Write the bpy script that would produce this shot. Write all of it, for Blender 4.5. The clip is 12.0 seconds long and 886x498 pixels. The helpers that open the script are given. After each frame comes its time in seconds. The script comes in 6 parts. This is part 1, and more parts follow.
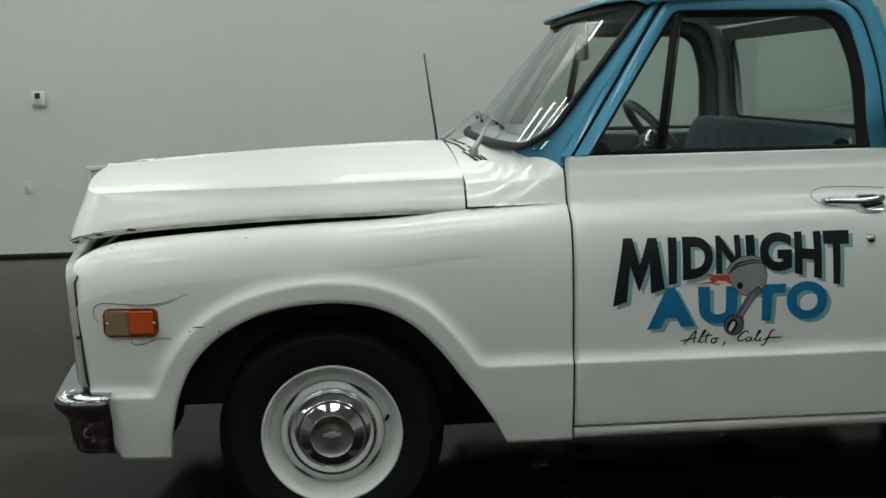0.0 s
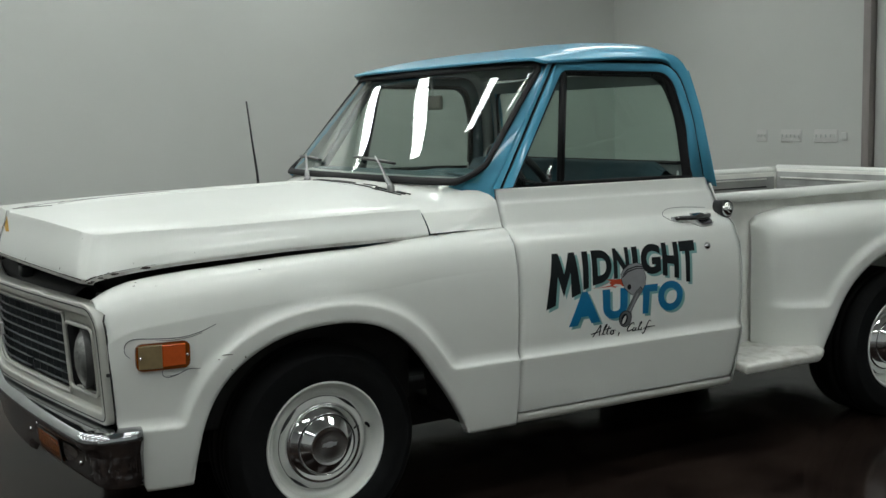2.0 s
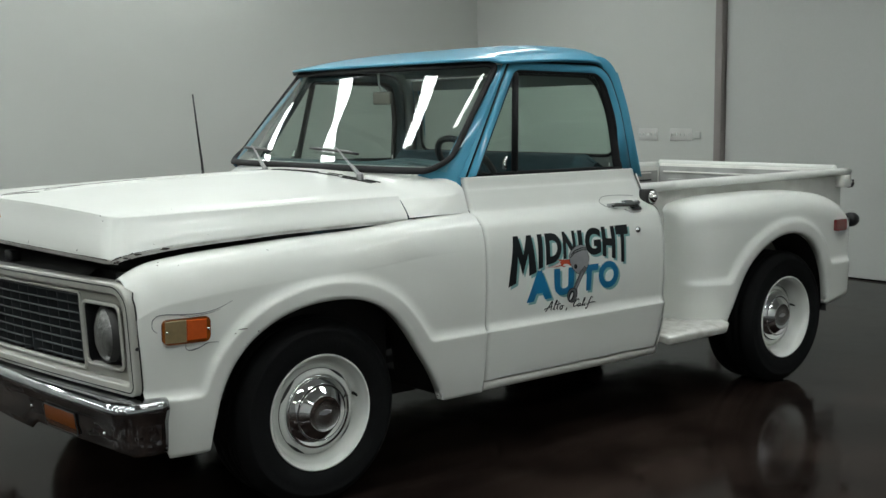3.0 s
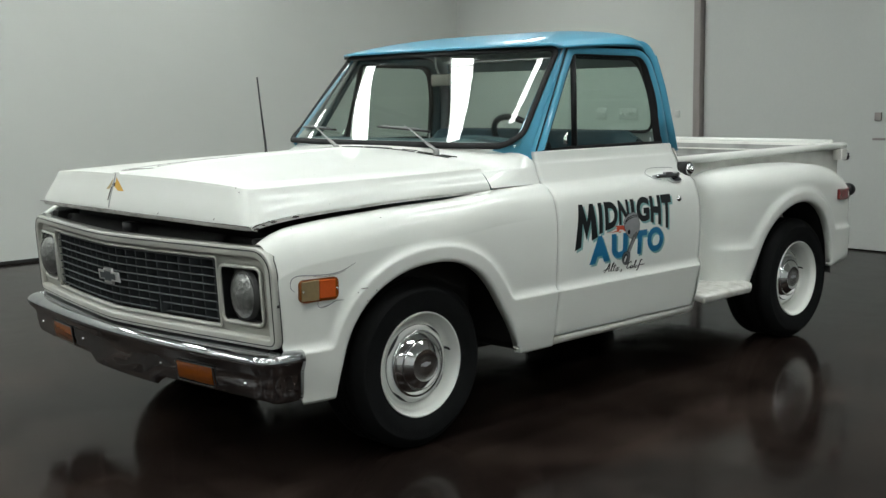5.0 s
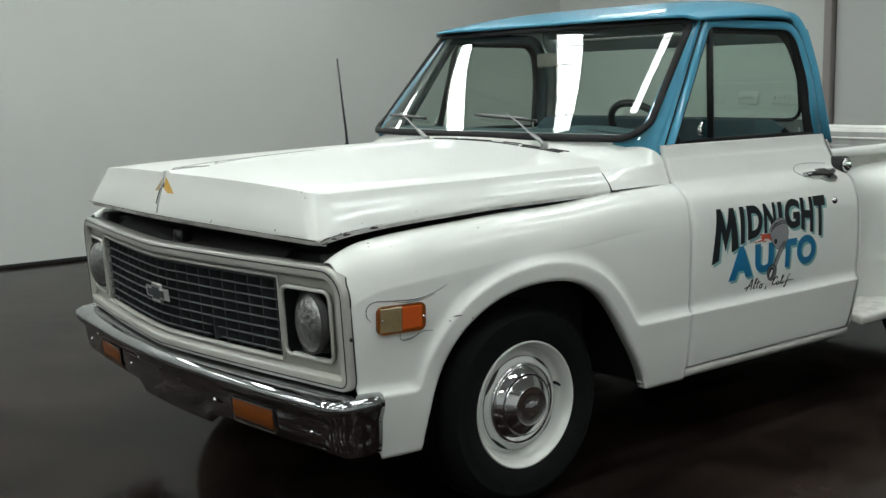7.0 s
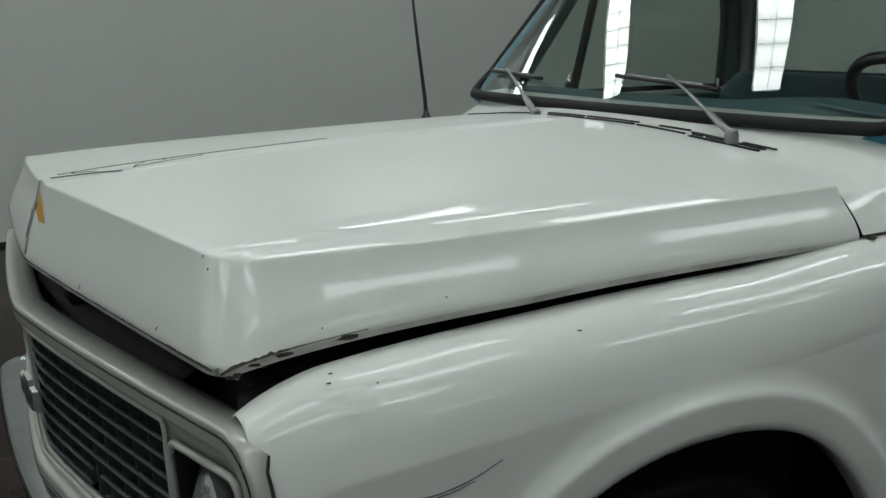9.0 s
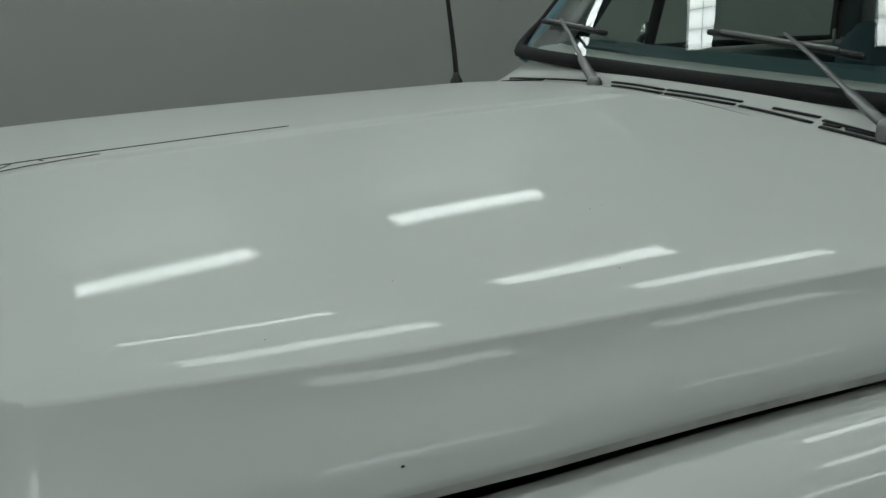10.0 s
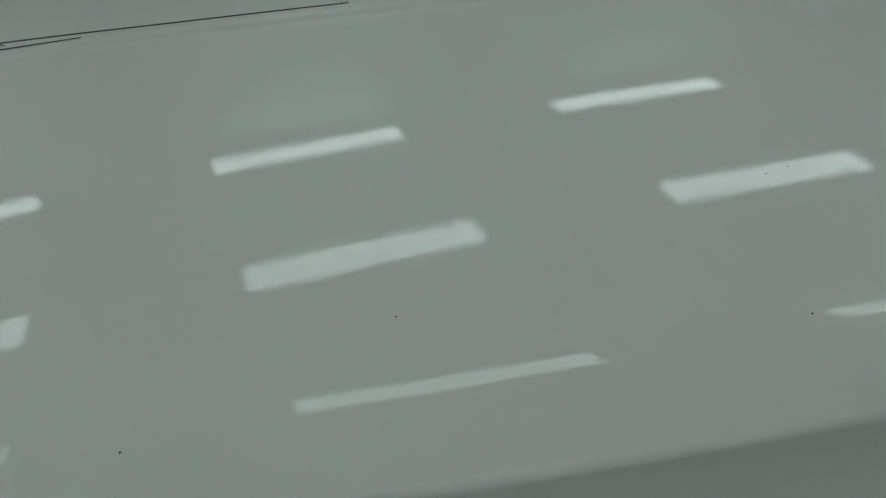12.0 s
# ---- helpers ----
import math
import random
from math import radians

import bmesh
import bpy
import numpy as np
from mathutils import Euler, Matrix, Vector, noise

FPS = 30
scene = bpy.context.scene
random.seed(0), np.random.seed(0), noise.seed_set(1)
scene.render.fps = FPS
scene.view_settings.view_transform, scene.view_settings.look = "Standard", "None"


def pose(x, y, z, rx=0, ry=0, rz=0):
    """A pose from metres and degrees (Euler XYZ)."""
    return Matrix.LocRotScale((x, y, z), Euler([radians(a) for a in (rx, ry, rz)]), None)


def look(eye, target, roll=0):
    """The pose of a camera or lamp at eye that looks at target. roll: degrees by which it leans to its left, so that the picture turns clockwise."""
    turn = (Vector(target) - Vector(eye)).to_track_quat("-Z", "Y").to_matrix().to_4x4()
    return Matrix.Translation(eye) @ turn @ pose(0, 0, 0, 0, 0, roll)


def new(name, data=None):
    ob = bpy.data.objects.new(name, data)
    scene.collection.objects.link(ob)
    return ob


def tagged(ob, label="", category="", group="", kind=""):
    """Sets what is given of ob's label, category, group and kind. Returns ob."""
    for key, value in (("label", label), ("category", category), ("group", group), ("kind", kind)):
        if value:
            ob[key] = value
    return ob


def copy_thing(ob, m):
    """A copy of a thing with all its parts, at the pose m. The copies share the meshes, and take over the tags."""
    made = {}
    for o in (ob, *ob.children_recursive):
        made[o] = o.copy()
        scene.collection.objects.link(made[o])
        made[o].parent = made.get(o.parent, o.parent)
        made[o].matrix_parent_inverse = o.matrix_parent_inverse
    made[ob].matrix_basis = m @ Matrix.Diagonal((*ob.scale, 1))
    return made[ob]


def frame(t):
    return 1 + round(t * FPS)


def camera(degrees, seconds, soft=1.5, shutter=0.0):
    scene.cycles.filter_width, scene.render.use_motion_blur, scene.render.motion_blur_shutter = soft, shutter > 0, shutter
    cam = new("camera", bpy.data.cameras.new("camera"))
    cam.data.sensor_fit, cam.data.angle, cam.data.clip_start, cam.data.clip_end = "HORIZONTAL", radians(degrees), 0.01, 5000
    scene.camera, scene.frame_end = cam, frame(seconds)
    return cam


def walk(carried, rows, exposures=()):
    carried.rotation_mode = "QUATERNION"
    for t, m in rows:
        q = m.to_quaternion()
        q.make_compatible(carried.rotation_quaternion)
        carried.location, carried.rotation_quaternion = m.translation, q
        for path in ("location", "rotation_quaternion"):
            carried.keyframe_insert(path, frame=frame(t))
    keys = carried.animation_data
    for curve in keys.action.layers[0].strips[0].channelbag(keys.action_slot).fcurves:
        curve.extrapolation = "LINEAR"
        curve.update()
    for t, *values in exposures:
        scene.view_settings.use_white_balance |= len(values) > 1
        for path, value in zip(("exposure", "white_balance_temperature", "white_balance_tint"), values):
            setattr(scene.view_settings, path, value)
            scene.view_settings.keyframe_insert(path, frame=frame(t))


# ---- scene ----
cam = camera(42.6, 12.0)

PATH = [
    (0, (0.127, -4.276, 1.398), (0.265, -2.302, 1.108), -1.4),
    (0.5, (-0.312, -4.303, 1.422), (0.061, -2.357, 1.148), -1.4),
    (1, (-0.745, -4.307, 1.425), (-0.149, -2.415, 1.174), -0.9),
    (1.5, (-1.152, -4.322, 1.425), (-0.351, -2.503, 1.195), -0.9),
    (2, (-1.523, -4.327, 1.421), (-0.518, -2.613, 1.195), -1.2),
    (2.5, (-1.888, -4.331, 1.422), (-0.72, -2.725, 1.191), -0.8),
    (3, (-2.218, -4.299, 1.414), (-0.95, -2.77, 1.18), -0.5),
    (3.5, (-2.542, -4.286, 1.412), (-1.238, -2.789, 1.171), -0.7),
    (5.5, (-2.997, -4.193, 1.414), (-1.636, -2.752, 1.145), -0.8),
    (6, (-2.909, -4.105, 1.403), (-1.61, -2.609, 1.129), -1.0),
    (6.5, (-2.731, -3.888, 1.408), (-1.468, -2.362, 1.129), -1.1),
    (8.5, (-1.464, -2.64, 1.412), (-0.437, -0.961, 1.054), -1.1),
    (9, (-1.18, -2.275, 1.417), (-0.232, -0.559, 1.022), -1.1),
    (9.5, (-0.931, -1.931, 1.416), (-0.045, -0.192, 0.98), -1.3),
    (10, (-0.723, -1.64, 1.413), (0.101, 0.113, 0.915), -1.2),
    (10.5, (-0.58, -1.415, 1.391), (0.155, 0.355, 0.818), -1.6),
    (11, (-0.492, -1.282, 1.375), (0.177, 0.481, 0.709), -1.1),
    (11.5, (-0.464, -1.233, 1.375), (0.126, 0.535, 0.648), -0.9),
    (12, (-0.459, -1.224, 1.375), (0.062, 0.561, 0.639), -1.1),
]
walk(cam, [(t, look(eye, target, roll)) for t, eye, target, roll in PATH],
     [(0, -0.15, 6500, 10), (1.5, -0.2, 6500, 10), (2.5, -0.05, 6500, 10), (3.5, 0.14, 6450, 10), (5.5, 0.31, 6520, 10), (6.5, 0.25, 6500, 10), (8.5, -0.52, 6400, 9), (9.5, -1.08, 6330, 7), (10.5, -1.54, 6270, 4), (12, -1.95, 6230, 3)])

# ---------------------------------------------------------------- world and large lights
world = bpy.data.worlds.new("world")
scene.world = world
world.use_nodes = True
world.node_tree.nodes["Background"].inputs[0].default_value = (0.55, 0.58, 0.56, 1)
world.node_tree.nodes["Background"].inputs[1].default_value = 0.02

CEIL = 3.75


# ---------------------------------------------------------------- materials
def material(name, base, rough=0.5, metal=0.0, coat=0.0, grain=0.0, scale=40.0, bump=0.0, bump_scale=200.0,
             stain=0.0, stain_scale=2.0, stain_col=None, rough_var=0.0, spec=0.5, coat_rough=0.03):
    m = bpy.data.materials.new(name)
    m.use_nodes = True
    nt = m.node_tree
    b = nt.nodes["Principled BSDF"]
    b.inputs["Base Color"].default_value = (*base, 1)
    b.inputs["Roughness"].default_value = rough
    b.inputs["Metallic"].default_value = metal
    b.inputs["Coat Weight"].default_value = coat
    b.inputs["Coat Roughness"].default_value = coat_rough
    b.inputs["Specular IOR Level"].default_value = spec
    tc = nt.nodes.new("ShaderNodeTexCoord")

    def noise_tex(sc, detail=4.0):
        n = nt.nodes.new("ShaderNodeTexNoise")
        n.inputs["Scale"].default_value = sc
        n.inputs["Detail"].default_value = detail
        nt.links.new(tc.outputs["Object"], n.inputs["Vector"])
        return n

    col = None
    if grain:
        n = noise_tex(scale)
        mix = nt.nodes.new("ShaderNodeMix")
        mix.data_type = "RGBA"
        mix.inputs["A"].default_value = (*[c * (1 - grain) for c in base], 1)
        mix.inputs["B"].default_value = (*[min(1, c * (1 + grain)) for c in base], 1)
        nt.links.new(n.outputs["Fac"], mix.inputs["Factor"])
        col = mix.outputs["Result"]
    if stain:
        n = noise_tex(stain_scale, 8.0)
        r = nt.nodes.new("ShaderNodeValToRGB")
        r.color_ramp.elements[0].position, r.color_ramp.elements[1].position = 0.45, 0.72
        r.color_ramp.elements[0].color, r.color_ramp.elements[1].color = (0, 0, 0, 1), (stain, stain, stain, 1)
        nt.links.new(n.outputs["Fac"], r.inputs["Fac"])
        mix = nt.nodes.new("ShaderNodeMix")
        mix.data_type = "RGBA"
        mix.inputs["A"].default_value = (*base, 1)
        if col:
            nt.links.new(col, mix.inputs["A"])
        mix.inputs["B"].default_value = (*(stain_col or [c * 0.6 for c in base]), 1)
        nt.links.new(r.outputs["Color"], mix.inputs["Factor"])
        col = mix.outputs["Result"]
    if col:
        nt.links.new(col, b.inputs["Base Color"])
    if rough_var:
        n = noise_tex(stain_scale * 3)
        mr = nt.nodes.new("ShaderNodeMapRange")
        mr.inputs["To Min"].default_value = max(0.01, rough - rough_var)
        mr.inputs["To Max"].default_value = rough + rough_var
        nt.links.new(n.outputs["Fac"], mr.inputs["Value"])
        nt.links.new(mr.outputs["Result"], b.inputs["Roughness"])
    if bump:
        n = noise_tex(bump_scale, 3.0)
        bp = nt.nodes.new("ShaderNodeBump")
        bp.inputs["Strength"].default_value = bump
        bp.inputs["Distance"].default_value = 0.01
        nt.links.new(n.outputs["Fac"], bp.inputs["Height"])
        nt.links.new(bp.outputs["Normal"], b.inputs["Normal"])
        if coat:
            nt.links.new(bp.outputs["Normal"], b.inputs["Coat Normal"])
    return m


def glass_material(name, tint, gloss=0.075):
    m = bpy.data.materials.new(name)
    m.use_nodes = True
    nt = m.node_tree
    nt.nodes.clear()
    out = nt.nodes.new("ShaderNodeOutputMaterial")
    mix = nt.nodes.new("ShaderNodeMixShader")
    tr = nt.nodes.new("ShaderNodeBsdfTransparent")
    tr.inputs["Color"].default_value = (*tint, 1)
    gl = nt.nodes.new("ShaderNodeBsdfGlossy")
    gl.inputs["Roughness"].default_value = 0.004
    lw = nt.nodes.new("ShaderNodeLayerWeight")
    lw.inputs["Blend"].default_value = 0.5
    pw = nt.nodes.new("ShaderNodeMath")
    pw.operation = "POWER"
    pw.inputs[1].default_value = 5.0
    ma = nt.nodes.new("ShaderNodeMath")
    ma.operation = "MULTIPLY_ADD"
    ma.inputs[1].default_value, ma.inputs[2].default_value = 0.9, gloss
    nt.links.new(lw.outputs["Facing"], pw.inputs[0])
    nt.links.new(pw.outputs[0], ma.inputs[0])
    nt.links.new(ma.outputs[0], mix.inputs[0])
    nt.links.new(tr.outputs[0], mix.inputs[1])
    nt.links.new(gl.outputs[0], mix.inputs[2])
    nt.links.new(mix.outputs[0], out.inputs[0])
    return m


def glow(name, colour, strength, length, width, cells):
    """Two fluorescent tubes behind a reflector louvre: each cell is brightest in its middle."""
    m = bpy.data.materials.new(name)
    m.use_nodes = True
    nt = m.node_tree
    b = nt.nodes["Principled BSDF"]
    b.inputs["Base Color"].default_value = (0.8, 0.8, 0.8, 1)
    b.inputs["Emission Color"].default_value = (*colour, 1)
    tc, sep = nt.nodes.new("ShaderNodeTexCoord"), nt.nodes.new("ShaderNodeSeparateXYZ")
    nt.links.new(tc.outputs["Object"], sep.inputs[0])

    def step(kind, a, *rest):
        n = nt.nodes.new("ShaderNodeMath")
        n.operation = kind
        nt.links.new(a, n.inputs[0])
        for k, r in enumerate(rest):
            if isinstance(r, float):
                n.inputs[k + 1].default_value = r
            else:
                nt.links.new(r, n.inputs[k + 1])
        return n.outputs[0]
    rows = []
    for axis, size, count, low in ((0, length, cells, 0.45), (1, width, 2, 0.75)):
        wave = step("ABSOLUTE", step("SINE", step("MULTIPLY_ADD", sep.outputs[axis], math.pi * count / size, math.pi * count / 2)))
        rows.append(step("MULTIPLY_ADD", step("POWER", wave, 0.55), 1 - low, low))
    nt.links.new(step("MULTIPLY", step("MULTIPLY", rows[0], rows[1]), float(strength)), b.inputs["Emission Strength"])
    return m


WHITE = material("white_paint", (0.75, 0.765, 0.732), 0.4, spec=0.15, coat=0.58, grain=0.02, scale=6, bump=0.0012, bump_scale=240,
                 stain=0.25, stain_scale=3.5, stain_col=(0.70, 0.705, 0.66), coat_rough=0.013)
# Body white darkened and dulled to offset the strong overhead light on the hood.
HOOD_WHITE = material("toned_down_white_hood_paint", (0.67, 0.685, 0.655), 0.4, spec=0.15, coat=0.34, grain=0.02, scale=6, bump=0.0034, bump_scale=170,
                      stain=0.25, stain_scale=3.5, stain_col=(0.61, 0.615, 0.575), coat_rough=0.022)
WHITE_OLD = material("worn_white_paint", (0.72, 0.72, 0.68), 0.4, coat=0.5, grain=0.05, scale=12, bump=0.06, bump_scale=60,
                     stain=0.5, stain_scale=7, stain_col=(0.5, 0.49, 0.45), coat_rough=0.12)
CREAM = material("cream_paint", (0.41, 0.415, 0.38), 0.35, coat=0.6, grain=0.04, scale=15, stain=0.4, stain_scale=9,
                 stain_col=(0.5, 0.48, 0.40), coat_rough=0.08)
# Darker cream for the recessed frame, with random stains.
CREAM_DULL = material("darker_cream_paint", (0.34, 0.34, 0.305), 0.4, coat=0.3, grain=0.06, scale=15, stain=0.5, stain_scale=9,
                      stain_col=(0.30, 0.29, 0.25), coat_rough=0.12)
BLUE = material("blue_paint", (0.068, 0.290, 0.43), 0.35, spec=0.2, coat=0.5, grain=0.05, scale=8, bump=0.004, bump_scale=130, stain=0.2, stain_scale=5, stain_col=(0.070, 0.25, 0.37), coat_rough=0.03)
CHROME = material("chrome", (0.74, 0.74, 0.75), 0.035, metal=1.0, grain=0.08, scale=30, rough_var=0.025, stain_scale=6)
CHROME_OLD = material("weathered_chrome", (0.43, 0.44, 0.455), 0.06, metal=1.0, grain=0.10, scale=14, rough_var=0.035, bump=0.0012, bump_scale=9,
                      stain=0.4, stain_scale=9, stain_col=(0.27, 0.275, 0.285))
STEP_WHITE = material("peeling_white_paint", (0.70, 0.70, 0.665), 0.5, coat=0.25, grain=0.08, scale=30, bump=0.35, bump_scale=26, stain=0.9, stain_scale=15,
                      stain_col=(0.40, 0.385, 0.345), coat_rough=0.2)
STEEL = material("brushed_steel", (0.5, 0.5, 0.5), 0.35, metal=1.0, grain=0.1, scale=60)
WIPER_STEEL = material("dull_wiper_steel", (0.27, 0.27, 0.27), 0.42, metal=1.0, grain=0.15, scale=60)
RUBBER = material("black_rubber", (0.008, 0.008, 0.009), 0.62, spec=0.2, grain=0.2, scale=20, bump=0.1, bump_scale=150)
TYRE = material("tyre_rubber", (0.0055, 0.006, 0.0065), 0.7, grain=0.3, scale=30, bump=0.1, bump_scale=90, spec=0.18)
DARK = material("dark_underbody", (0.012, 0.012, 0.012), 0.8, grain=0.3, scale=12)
BLACK = material("black_enamel", (0.01, 0.01, 0.011), 0.3, grain=0.1)
GRILLE_GREY = material("grey_plastic_grille", (0.072, 0.079, 0.083), 0.5, spec=0.25, grain=0.2, scale=25, stain=0.4, stain_scale=20,
                       stain_col=(0.052, 0.057, 0.06))
FIN_GREY = material("grey_grille_fins", (0.048, 0.054, 0.058), 0.5, spec=0.25, grain=0.2, scale=25)
MIRROR_BACK = material("beige_mirror_back", (0.17, 0.16, 0.135), 0.5, grain=0.1, scale=30)
TEAL = material("teal_vinyl", (0.030, 0.075, 0.085), 0.5, grain=0.25, scale=50, bump=0.15, bump_scale=120)
TEAL_CLOTH = material("teal_velour", (0.022, 0.062, 0.080), 0.9, grain=0.4, scale=90, bump=0.3, bump_scale=200)
HEADLINER = material("headliner", (0.34, 0.365, 0.35), 0.8, grain=0.06, scale=60, bump=0.1, bump_scale=150)
CAB_GREY = material("cab_inner_paint", (0.37, 0.405, 0.39), 0.5, grain=0.06, scale=20)
DEFROSTER = material("pale_dash_paint", (0.52, 0.54, 0.52), 0.45, grain=0.06, scale=20)
AMBER = material("amber_lens", (0.53, 0.090, 0.014), 0.22, coat=0.6, grain=0.15, scale=90, bump=0.06, bump_scale=180)
AMBER_DULL = material("clouded_amber_lens", (0.23, 0.17, 0.085), 0.35, coat=0.4, grain=0.2, scale=60, bump=0.05, bump_scale=180)
AMBER_RIM = material("deep_amber_lens", (0.19, 0.048, 0.005), 0.25, spec=0.3, coat=0.25, grain=0.15, scale=60)
RED = material("red_lens", (0.16, 0.012, 0.012), 0.2, coat=0.6, grain=0.2, scale=60)
YELLOW = material("yellow_residue", (0.52, 0.30, 0.05), 0.7, grain=0.3, scale=120)
TAN = material("brown_residue", (0.36, 0.27, 0.14), 0.7, grain=0.4, scale=90)
CHIP = material("rust_chip", (0.045, 0.035, 0.03), 0.8, grain=0.4, scale=200)
PRIMER = material("hood_underside_primer", (0.60, 0.595, 0.565), 0.55, grain=0.1, scale=40, stain=0.5, stain_scale=11,
                  stain_col=(0.05, 0.042, 0.036))
INK = material("black_sign_paint", (0.008, 0.010, 0.012), 0.4, spec=0.25, coat=0.12, grain=0.2, scale=60)
SIGN_BLUE = material("blue_sign_paint", (0.005, 0.16, 0.33), 0.35, coat=0.3, grain=0.12, scale=40)
SIGN_TEAL = material("pale_teal_sign_paint", (0.20, 0.40, 0.395), 0.4, coat=0.3, grain=0.08, scale=40)
SIGN_GREY = material("grey_sign_paint", (0.26, 0.26, 0.27), 0.4, coat=0.3, grain=0.25, scale=22)
SIGN_GREY_D = material("dark_grey_sign_paint", (0.12, 0.12, 0.125), 0.4, coat=0.3, grain=0.25, scale=22)
SIGN_RED = material("red_sign_paint", (0.55, 0.07, 0.025), 0.4, coat=0.3, grain=0.15, scale=40)
SIGN_WHITE = material("white_sign_paint", (0.7, 0.68, 0.66), 0.4, coat=0.3)
STRIPE = material("pinstripe_paint", (0.10, 0.11, 0.12), 0.4, grain=0.5, scale=60)
GLASS = glass_material("tinted_glass", (0.82, 0.88, 0.84), 0.10)
GLASS_SIDE = glass_material("side_glass", (0.76, 0.86, 0.81))
LENS = material("headlamp_glass", (0.17, 0.175, 0.168), 0.3, metal=0.55, coat=0.8, grain=0.5, scale=40, bump=0.5, bump_scale=60)
WALL = material("painted_wall", (0.58, 0.595, 0.568), 0.55, grain=0.02, scale=3, bump=0.05, bump_scale=90, stain=0.25,
                stain_scale=0.7, stain_col=(0.54, 0.555, 0.53))
WALL_PALE = material("bounce_wall_white", (0.77, 0.79, 0.785), 0.5, grain=0.03, scale=3, stain=0.3, stain_scale=0.7, stain_col=(0.69, 0.71, 0.70))
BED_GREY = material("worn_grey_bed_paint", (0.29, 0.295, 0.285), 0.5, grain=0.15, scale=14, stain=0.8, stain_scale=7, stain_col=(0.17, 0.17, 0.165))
WORN_GREY = material("worn_grey_steel_paint", (0.035, 0.035, 0.034), 0.7, grain=0.2, scale=20, stain=0.7, stain_scale=12, stain_col=(0.03, 0.028, 0.026))
WALL_GREY = material("unseen_wall_grey", (0.26, 0.265, 0.26), 0.6, grain=0.03, scale=3, bump=0.05, bump_scale=90)
CEILING = material("ceiling_paint", (0.82, 0.83, 0.81), 0.8, grain=0.03, scale=2)
FLOOR = material("polished_stained_concrete", (0.0110, 0.0076, 0.0066), 0.12, spec=0.039, coat=0.0, grain=0.85, scale=9.0, bump=0.045, bump_scale=9,
                 stain=1.0, stain_scale=1.7, stain_col=(0.036, 0.025, 0.0205), rough_var=0.11)
PLASTIC_W = material("white_plastic", (0.62, 0.62, 0.60), 0.4, grain=0.03)
PLASTIC_G = material("grey_plastic", (0.30, 0.31, 0.31), 0.4, grain=0.06)
METAL_W = material("white_enamelled_metal", (0.56, 0.575, 0.555), 0.4, grain=0.03)
JAMB = material("brown_jamb_paint", (0.30, 0.27, 0.26), 0.5, grain=0.06, scale=8)
FIX_L, FIX_W = 1.22, 0.300
LAMP = glow("fluorescent_light", (0.945, 1.0, 0.970), 20.9, FIX_L, FIX_W, 9)
LOUVRE = material("white_louvre", (0.88, 0.88, 0.87), 0.5)


# ---------------------------------------------------------------- mesh helpers
def empty(name, label="", category="", group="", kind="", at=(0, 0, 0)):
    ob = new(name)
    ob.location = at
    ob.empty_display_size = 0.1
    return tagged(ob, label, category, group, kind)


def obj(name, verts, faces, mat, parent=None, label="", smooth=True, mats=None):
    me = bpy.data.meshes.new(name)
    me.from_pydata([tuple(map(float, v)) for v in verts], [], [tuple(map(int, f)) for f in faces])
    for m in ([mat] if mats is None else mats):
        me.materials.append(m)
    me.polygons.foreach_set("use_smooth", [smooth] * len(me.polygons))
    me.validate()
    me.update()
    ob = new(name, me)
    if parent is not None:
        ob.parent = parent
        ob.matrix_parent_inverse = Matrix.Translation(parent.location).inverted()
    if label:
        ob["label"] = label
    return ob


def part(name, bm, mat, parent, label="", smooth=True):
    me = bpy.data.meshes.new(name)
    bm.to_mesh(me)
    bm.free()
    me.materials.append(mat)
    me.polygons.foreach_set("use_smooth", [smooth] * len(me.polygons))
    ob = new(name, me)
    if parent is not None:
        ob.parent = parent
        ob.matrix_parent_inverse = Matrix.Translation(parent.location).inverted()
    if label:
        ob["label"] = label
    return ob


def solid(ob, t, offset=-1.0):
    m = ob.modifiers.new("thickness", "SOLIDIFY")
    m.thickness, m.offset = t, offset
    return ob


def bevelled(ob, w, seg=2, angle=30):
    m = ob.modifiers.new("bevel", "BEVEL")
    m.width, m.segments, m.limit_method, m.angle_limit = w, seg, "ANGLE", radians(angle)
    return ob


def box_bm(x0, x1, y0, y1, z0, z1, bev=0.004, seg=2):
    bm = bmesh.new()
    bmesh.ops.create_cube(bm, size=1)
    for v in bm.verts:
        v.co = Vector((x0 + (v.co.x + 0.5) * (x1 - x0), y0 + (v.co.y + 0.5) * (y1 - y0), z0 + (v.co.z + 0.5) * (z1 - z0)))
    if bev:
        bmesh.ops.bevel(bm, geom=bm.edges[:], offset=bev, segments=seg, affect="EDGES", profile=0.5)
    return bm


def grid_faces(nu, nv, flip=False, close_u=False, close_v=False):
    f = []
    for i in range(nu if close_u else nu - 1):
        for j in range(nv if close_v else nv - 1):
            a, b = i * nv + j, ((i + 1) % nu) * nv + j
            c, d = ((i + 1) % nu) * nv + (j + 1) % nv, i * nv + (j + 1) % nv
            f.append((a, d, c, b) if flip else (a, b, c, d))
    return f


def surface(name, fn, us, vs, mat, parent=None, label="", flip=False, smooth=True):
    v = [fn(u, w) for u in us for w in vs]
    return obj(name, v, grid_faces(len(us), len(vs), flip), mat, parent, label, smooth)


